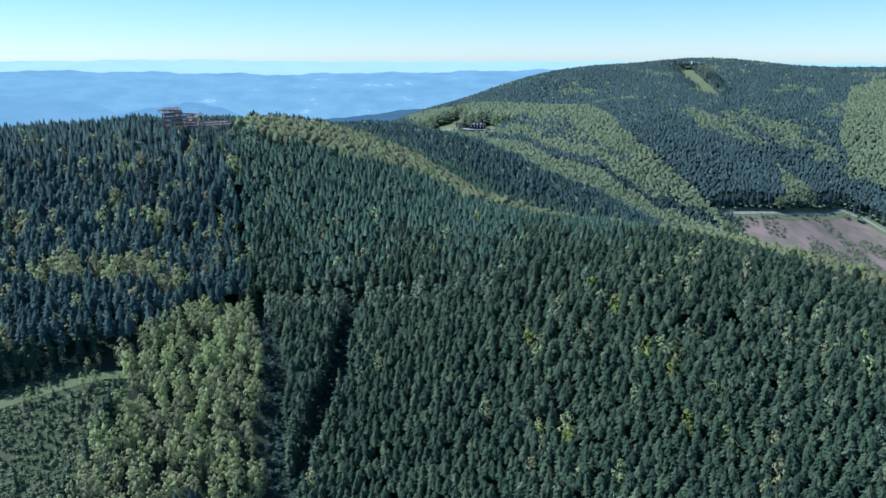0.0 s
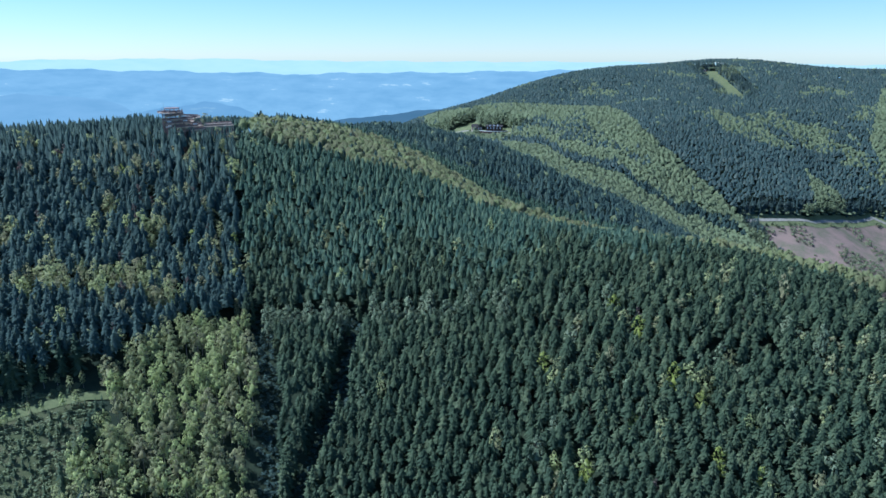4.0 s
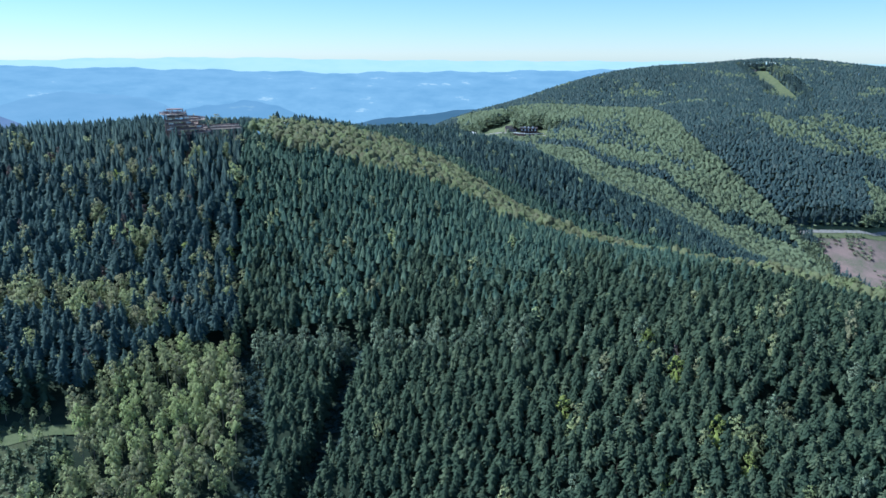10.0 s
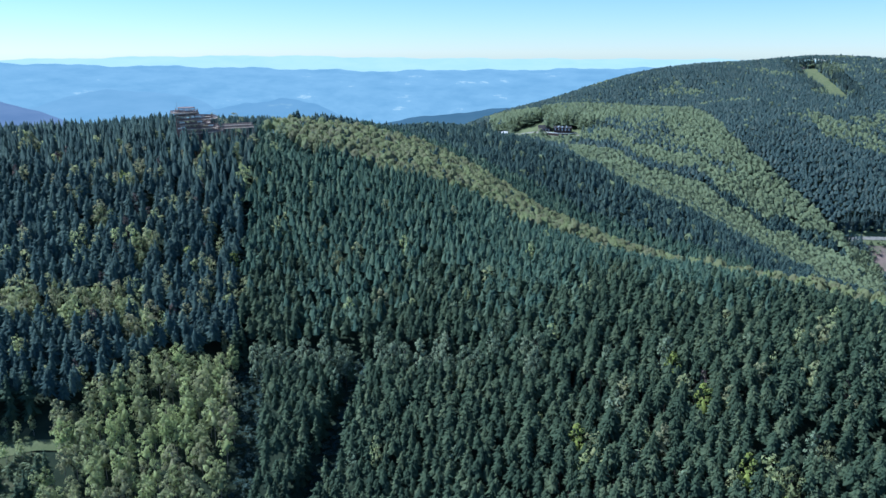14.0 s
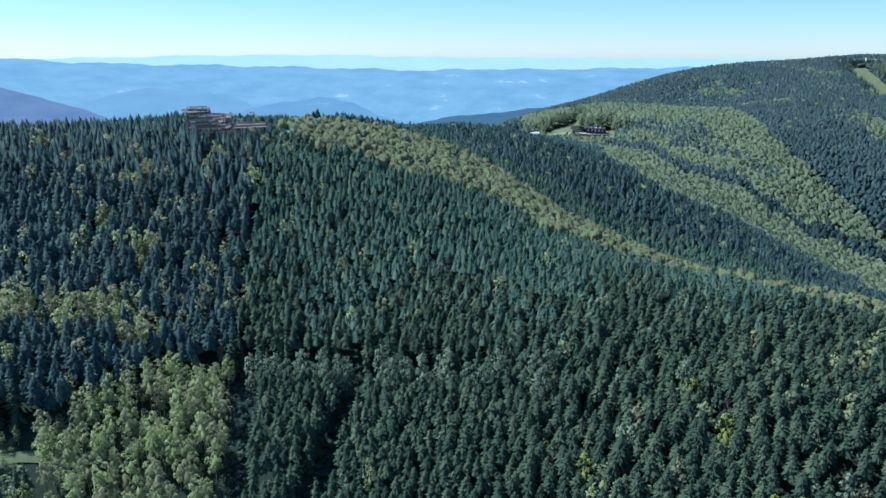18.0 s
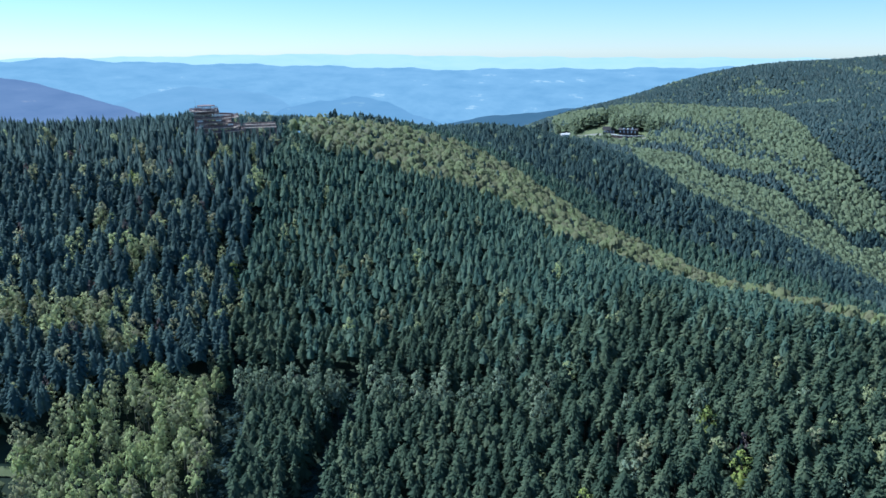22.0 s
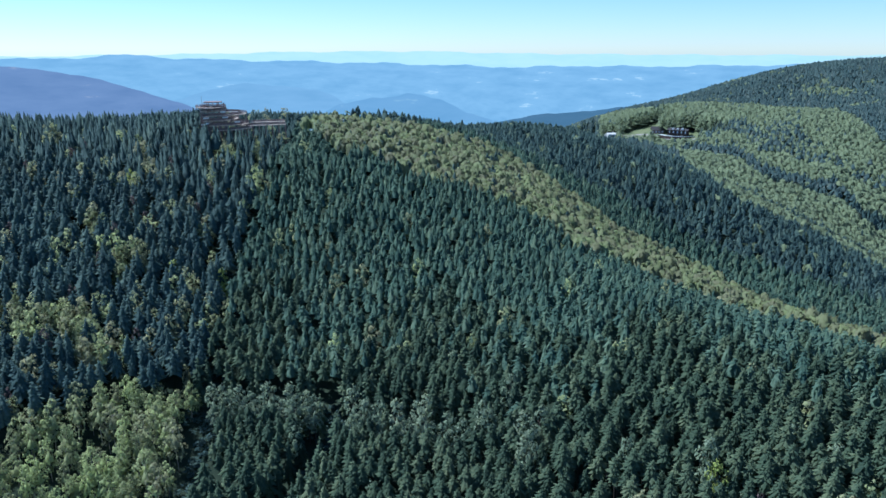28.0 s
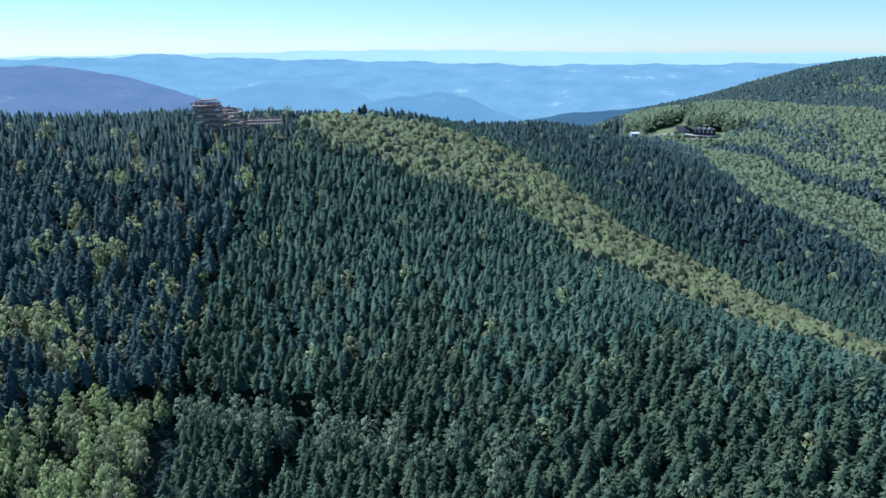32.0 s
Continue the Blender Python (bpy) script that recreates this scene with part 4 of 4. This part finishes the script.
# young spruces on the clearing
cx, cy = scatter((-330, 205, -150, 345), 3.3, 15, 0.48)
m = inside(CLEARING, cx, cy) & (off_line(TRACK, cx, cy) > 3.5) & (rng.uniform(size=len(cx)) < 0.75)
cx, cy = cx[m], cy[m]
o = np.argsort(np.hypot(cx + 170, cy - 310))
cx, cy = cx[o], cy[o]
young = []
for k in range(4):
    t = thing("young_spruce", 0, 0, -500, 0, "small young spruce on the grassy clearing", "tree", "young spruces on the clearing")
    v, f, b = spruce_crown(500 + k, 6, 6, 0.08, 1.8, True, 0.8, 0.15)
    crown_part("crown", v * (2.0, 2.0, 3.6), f, b, M_SPRUCE, t, 0.4 + 0.1 * k)
    part("trunk", trunk_mesh(bmesh.new(), 3.0, 0.06, 60 + k), M_BARK, t)
    young.append(t)
for n, (x, y) in enumerate(zip(cx[:260], cy[:260])):
    s = g.uniform(0.4, 1.7)
    at = pose(x, y, float(ground_z(x, y)) + 0.25, 0, 0, g.uniform(0, 360)) @ Matrix.Diagonal((s, s, s, 1))
    if n < 4:
        young[n].matrix_basis = at
    else:
        copy_thing(young[n % 4], at)
woods("young_spruce_scrub", SPRUCE_HILL, cx[260:], cy[260:], *sizes(len(cx[260:]), 3.6, 0.3, 2.0, 52), M_SPRUCE, "young spruces farther across the clearing", "trees", 53)

cx, cy = scatter((-330, 205, -150, 345), 2.7, 19, 0.49)
m = inside(CLEARING, cx, cy) & (off_line(TRACK, cx, cy) > 3) & (np.sin(cx * 0.17 + 2) * np.sin(cy * 0.21 + cx * 0.05) > -0.75)
woods("clearing_bushes", LEAF_LOW, cx[m], cy[m], *sizes(m.sum(), 1.9, 0.4, 2.8, 70), M_FAR_BEECH, "low dull green bushes and saplings on the clearing", "bushes", 71)

# dark undergrowth added to stand in for shade on the ride and gap floors
cx, cy = scatter((-200, 240, 20, 660), 2.6, 17, 0.48)
m = (off_line(EDGE, cx, cy - 6) < 8) | (off_line(GAP_ONE, cx, cy) < 5) | (off_line(GAP_TWO, cx, cy) < 5) | (off_line(RIDE, cx, cy) < 7)
woods("ride_undergrowth", LEAF_FAR, cx[m], cy[m], *sizes(m.sum(), 2.6, 0.35, 3.4, 56), M_OLD, "dark bushes and saplings on the shaded rides", "bushes", 57)

# brush on the felled hillside
cx, cy = scatter((390, 770, 770, 1135), 6.5, 16, 0.48)
m = inside(CUT, cx, cy) & (off_line(CUT_ROAD, cx, cy) > 7) & (np.sin(cx * 0.03 + 1) * np.sin(cy * 0.045) + 0.5 * np.sin(cx * 0.11) + 0.4 * rng.uniform(size=len(cx)) > 0.3)
woods("felled_slope_brush", LEAF_FAR, cx[m], cy[m], *sizes(m.sum(), 4.5, 0.4, 6.0, 54), M_FAR_BEECH, "low green brush on the felled hillside", "bushes", 55)

# ---- lookout tower over the trees ----
M_TIMBER = surface("red_brown_timber", (0.225, 0.155, 0.135), 0.75, 0, 0.35, 1.5)
# deck planks paler than the timber: sunlight on them is put into the colour
M_PLANK = surface("sunlit_planks", (0.52, 0.40, 0.31), 0.8, 0, 0.25, 2.0)
M_STEEL = surface("grey_steel", (0.35, 0.36, 0.38), 0.45, 0.8, 0.15, 3.0)
M_WALL = surface("dark_log_wall", (0.075, 0.05, 0.04), 0.85, 0, 0.3, 1.0)
M_ROOF = surface("dark_sheet_roof", (0.06, 0.052, 0.05), 0.95, 0.0, 0.2, 0.8)
M_WHITE = surface("white_plaster", (0.75, 0.74, 0.70), 0.85, 0, 0.1, 1.0)
M_GLASS = surface("window_glass", (0.62, 0.66, 0.70), 0.1, 0.0, 0.1, 1.0)
M_FENCE = surface("pale_stone", (0.68, 0.65, 0.60), 0.9, 0, 0.2, 1.0)


def ring_deck(bm, cx, cy, r0, r1, z0, z1, a0, a1, thick=0.35, steps=28):
    """A planked walk that bends round a centre and climbs from z0 to z1."""
    rows = []
    for k in range(steps + 1):
        u = k / steps
        a, z = radians(a0 + (a1 - a0) * u), z0 + (z1 - z0) * u
        rows.append([bm.verts.new((cx + r * math.cos(a), cy + r * math.sin(a), h)) for r, h in ((r0, z), (r1, z), (r1, z - thick), (r0, z - thick))])
    for p, q in zip(rows, rows[1:]):
        for j in range(4):
            bm.faces.new((p[j], p[(j + 1) % 4], q[(j + 1) % 4], q[j]))
    bm.faces.new(rows[0][::-1])
    bm.faces.new(rows[-1])
    return bm


def ring_rail(bm, cx, cy, r, z0, z1, a0, a1, high=1.2, steps=28):
    """Boards of a balustrade along a bent walk, with a stanchion every other step."""
    for level in (0.45, 0.85, high):
        ring_deck(bm, cx, cy, r - 0.06, r + 0.06, z0 + level, z1 + level, a0, a1, 0.2, steps)
    for k in range(0, steps + 1, 2):
        u = k / steps
        a, z = radians(a0 + (a1 - a0) * u), z0 + (z1 - z0) * u
        x, y = cx + r * math.cos(a), cy + r * math.sin(a)
        beam(bm, (x, y, z), (x, y, z + high + 0.05), 0.07, 0.07, 5)
    return bm


base_z = float(ground_z(*TOWER)) + 5.0
tower = thing("lookout_tower", TOWER[0], TOWER[1], base_z, math.degrees(math.atan2(0.62, 0.78)),
              "tall reddish-brown timber lookout tower with winding walkways above the trees", "tower")
HIGH = 29.0
for k in range(12):
    a = 6.2832 * k / 12
    x, y = 7.2 * math.cos(a), 7.2 * math.sin(a)
    part("post", beam(bmesh.new(), (x * 1.05, y * 1.05, -5.0), (x, y, HIGH - 1.0 + (k % 3) * 0.5), 0.28, 0.2), M_TIMBER, tower)
for k in range(8):
    a = 6.2832 * (k + 0.5) / 8
    x, y = 12.5 + 7.0 * math.cos(a), -1.5 + 7.0 * math.sin(a)
    part("post", beam(bmesh.new(), (x, y, -6.0), (x, y, 20.5 + (k % 2)), 0.25, 0.2), M_TIMBER, tower)
for k in range(12):
    for z in (4.0, 11.0, 18.0):
        a, b = 6.2832 * k / 12, 6.2832 * (k + 1) / 12
        part("brace", beam(bmesh.new(), (7.2 * math.cos(a), 7.2 * math.sin(a), z), (7.2 * math.cos(b), 7.2 * math.sin(b), z + 5.5), 0.1, 0.1, 5), M_TIMBER, tower)
def oval_walk(bm, z0, z1, turns, inner, outer, thick, steps=110, squash=0.58, shift=6.0, begin=-2.4):
    """A walk that winds up in long ovals, from z0 to z1."""
    rows = []
    for k in range(steps + 1):
        u = k / steps
        a, z = begin + 6.2832 * turns * u, z0 + (z1 - z0) * u
        grow = 1.0 - 0.34 * u
        rows.append([bm.verts.new((shift * grow + r * grow * math.cos(a), -1.0 + r * squash * math.sin(a), h))
                     for r, h in ((inner, z), (outer, z), (outer, z - thick), (inner, z - thick))])
    for p, q in zip(rows, rows[1:]):
        for j in range(4):
            bm.faces.new((p[j], p[(j + 1) % 4], q[(j + 1) % 4], q[j]))
    bm.faces.new(rows[0][::-1])
    bm.faces.new(rows[-1])
    return bm


for z, rise, far, mid in ((12.8, 3.0, 17.0, 9.5), (15.6, 2.4, 15.8, 8.0), (18.6, 2.6, 13.6, 3.5), (21.6, 2.2, 15.4, 7.0), (24.2, 2.6, 9.8, -1.0)):
    part("deck", oval_walk(bmesh.new(), z, z + rise, 1.0, far - 2.8, far, 0.4, 48, 0.56, mid), M_PLANK, tower, "plank walkway with sunlit paleness in its colour")
    for r in (far - 2.7, far - 0.1):
        for level in (0.5, 0.9, 1.3):
            part("rail", oval_walk(bmesh.new(), z + level, z + level + rise, 1.0, r - 0.06, r + 0.06, 0.22, 48, 0.56, mid), M_TIMBER, tower)
    for k in range(9):
        a = -2.4 + 6.2832 * k / 9
        u = k / 9
        x, y = (mid + (far - 0.1) * math.cos(a)) * (1 - 0.34 * u), -1.0 + (far - 0.1) * 0.56 * math.sin(a)
        part("post", beam(bmesh.new(), (x, y, -6.0), (x, y, z + rise * u + 1.3), 0.16, 0.13, 6), M_TIMBER, tower)
part("deck", ring_deck(bmesh.new(), -1.5, 0, 1.0, 8.8, 26.4, 26.4, 0, 360), M_PLANK, tower, "round plank lookout platform")
part("railing", ring_rail(bmesh.new(), -1.5, 0, 8.8, 26.4, 26.4, 0, 360), M_TIMBER, tower)
part("roof", ring_deck(bmesh.new(), 0, 0, 0.3, 5.5, 29.6, 29.6, 0, 360, 0.5), M_TIMBER, tower, "flat reddish-brown shelter roof")
for k in range(6):
    a = 6.2832 * k / 6
    part("roof_post", beam(bmesh.new(), (5 * math.cos(a), 5 * math.sin(a), 27.0), (5 * math.cos(a), 5 * math.sin(a), 29.3), 0.15), M_TIMBER, tower)
part("mast", beam(bmesh.new(), (-6.5, -2, 27), (-6.5, -2, 33.5), 0.12, 0.05), M_STEEL, tower, "thin grey mast")
for x, y, z, a in ((-6.5, -7.0, 15.6, 30), (-5, -7.4, 19.4, -5), (6, -9.6, 19.8, 8), (13, -9.8, 17.0, 4), (-8, -3, 25.0, 50), (5, -9.4, 23.2, 3), (-4.5, -7.0, 16.2, 30)):
    part("information_board", box(bmesh.new(), -1.6, -0.08, 0.3, 1.6, 0.08, 1.3, pose(x, y, z, 0, 0, a)), M_FENCE, tower, "pale information board on the railing")

walkway = thing("treetop_walkway", TOWER[0], TOWER[1], base_z, math.degrees(math.atan2(0.62, 0.78)),
                "long straight timber walkway on posts leading to the tower", "walkway")
for y, z in ((-6.0, 17.0), (-9.5, 15.4)):
    part("deck", box(bmesh.new(), 21, y - 1.2, z - 0.3, 42, y + 1.2, z, None), M_PLANK, walkway, "planks with sunlit paleness in their colour")
    for side in (-1.2, 1.2):
        for level in (0.4, 0.8, 1.2):
            part("rail", box(bmesh.new(), 21, y + side - 0.06, z + level - 0.14, 42, y + side + 0.06, z + level), M_TIMBER, walkway)
    for x in np.arange(22, 43, 4.0):
        part("post", beam(bmesh.new(), (x, y, -9.0), (x, y, z - 0.3), 0.22, 0.18), M_TIMBER, walkway)


# ---- buildings at the saddle ----
def gabled_house(name, x, y, turn, length, depth, eaves, ridge, wall, roof, label, windows, group="", rise=0.0):
    """A house with walls, a pitched roof with overhang, and windows in frames along the front."""
    h = thing(name, x, y, float(ground_z(x, y)) + rise, turn, label, "house", group)
    bm = box(bmesh.new(), -length / 2, -depth / 2, -2.5 - rise, length / 2, depth / 2, eaves)
    part("wall", bm, wall, h)
    bm = bmesh.new()
    for s in (-1, 1):
        box(bm, -length / 2 - 0.7, 0, -0.15, length / 2 + 0.7, math.hypot(depth / 2 + 0.8, ridge - eaves) + 0.1, 0.15,
            pose(0, 0, ridge, 0, 0, 0 if s > 0 else 180) @ pose(0, 0, 0, -math.degrees(math.atan2(ridge - eaves, depth / 2)), 0, 0))
    part("roof", bm, roof, h)
    bm = bmesh.new()
    for e in (-1, 1):
        vs = [bm.verts.new((e * (length / 2 - 0.05), yy, zz)) for yy, zz in ((-depth / 2, eaves), (depth / 2, eaves), (0, ridge - 0.1))]
        bm.faces.new(vs)
        ws = [bm.verts.new((e * (length / 2 - 0.35), yy, zz)) for yy, zz in ((-depth / 2, eaves), (depth / 2, eaves), (0, ridge - 0.1))]
        bm.faces.new(ws[::-1])
        for a in range(3):
            b = (a + 1) % 3
            bm.faces.new((vs[a], ws[a], ws[b], vs[b]))
    part("gable", bm, wall, h)
    for k in range(windows):
        wx = -length / 2 + length * (k + 0.5) / windows
        fr = part("window", box(bmesh.new(), wx - 0.8, -depth / 2 - 0.12, eaves * 0.35, wx + 0.8, -depth / 2 + 0.05, eaves * 0.8), M_WHITE, h, "white-framed window")
        part("pane", box(bmesh.new(), wx - 0.65, -depth / 2 - 0.16, eaves * 0.35 + 0.15, wx + 0.65, -depth / 2 - 0.1, eaves * 0.8 - 0.15), M_GLASS, fr)
    part("chimney", box(bmesh.new(), length * 0.2 - 0.5, 0.6, eaves, length * 0.2 + 0.5, 1.6, ridge + 1.3), M_FENCE, h)
    part("door", box(bmesh.new(), -0.6, -depth / 2 - 0.1, 0, 0.6, -depth / 2 + 0.05, 2.1), M_TIMBER, h)
    return h


lodge = gabled_house("mountain_lodge", 57, 1170, -12, 25, 10, 6.0, 7.6, M_WALL, M_ROOF, "long dark timber mountain lodge with a dark roof on the saddle", 5, "", 3.0)
for k in (-1, 0, 1):
    part("dormer", box(bmesh.new(), 6.0 * k - 1.1, -5.2, 5.6, 6.0 * k + 1.1, -1.5, 8.2), M_WHITE, lodge, "small white dormer")
gabled_house("wooden_lodge", 30, 1194, 8, 16, 9, 5.0, 9.5, M_TIMBER, M_ROOF, "reddish timber lodge beside the saddle road", 4)
for x, y, a in ((-31, 1203, 20), (-40, 1206, 15), (-60, 1208, 20), (-82, 1262, 15), (-94, 1284, 15)):
    gabled_house("cabin", x, y, a, 11, 7, 4.5, 6.0, M_WHITE, M_FENCE, "small white cabin with a pale roof by the road", 3, "cabins by the saddle road", 3.0)
gabled_house("ridge_hut", -151, 618, 30, 6, 4.5, 14.5, 17.0, M_WHITE, M_ROOF, "narrow white hut showing above the trees on the ridge", 2)
wall_line = [(32, 1170), (42, 1160), (50, 1155), (58, 1153), (66, 1154), (78, 1160)]
top = float(ground_z(57, 1168)) + 1.0
terrace = thing("terrace_wall", 57, 1153, top, 0, "dark curved terrace wall with a pale railing below the mountain lodge", "wall")
face, rail = bmesh.new(), bmesh.new()
for (x0, y0), (x1, y1) in zip(wall_line, wall_line[1:]):
    n = math.hypot(x1 - x0, y1 - y0)
    at = pose(x0 - 57, y0 - 1153, 0, 0, 0, math.degrees(math.atan2(y1 - y0, x1 - x0)))
    box(face, 0, -0.3, -9.0, n + 0.1, 0.3, 1.0, at)
    box(rail, 0, -0.4, 1.02, n + 0.1, 0.4, 2.1, at)
part("face", face, M_WALL, terrace)
part("railing", rail, M_FENCE, terrace, "pale railing")
gabled_house("summit_station", 546, 1684, 0, 8, 5, 3, 5, M_TIMBER, M_ROOF, "small ski-lift hut at the top of the slope", 1)
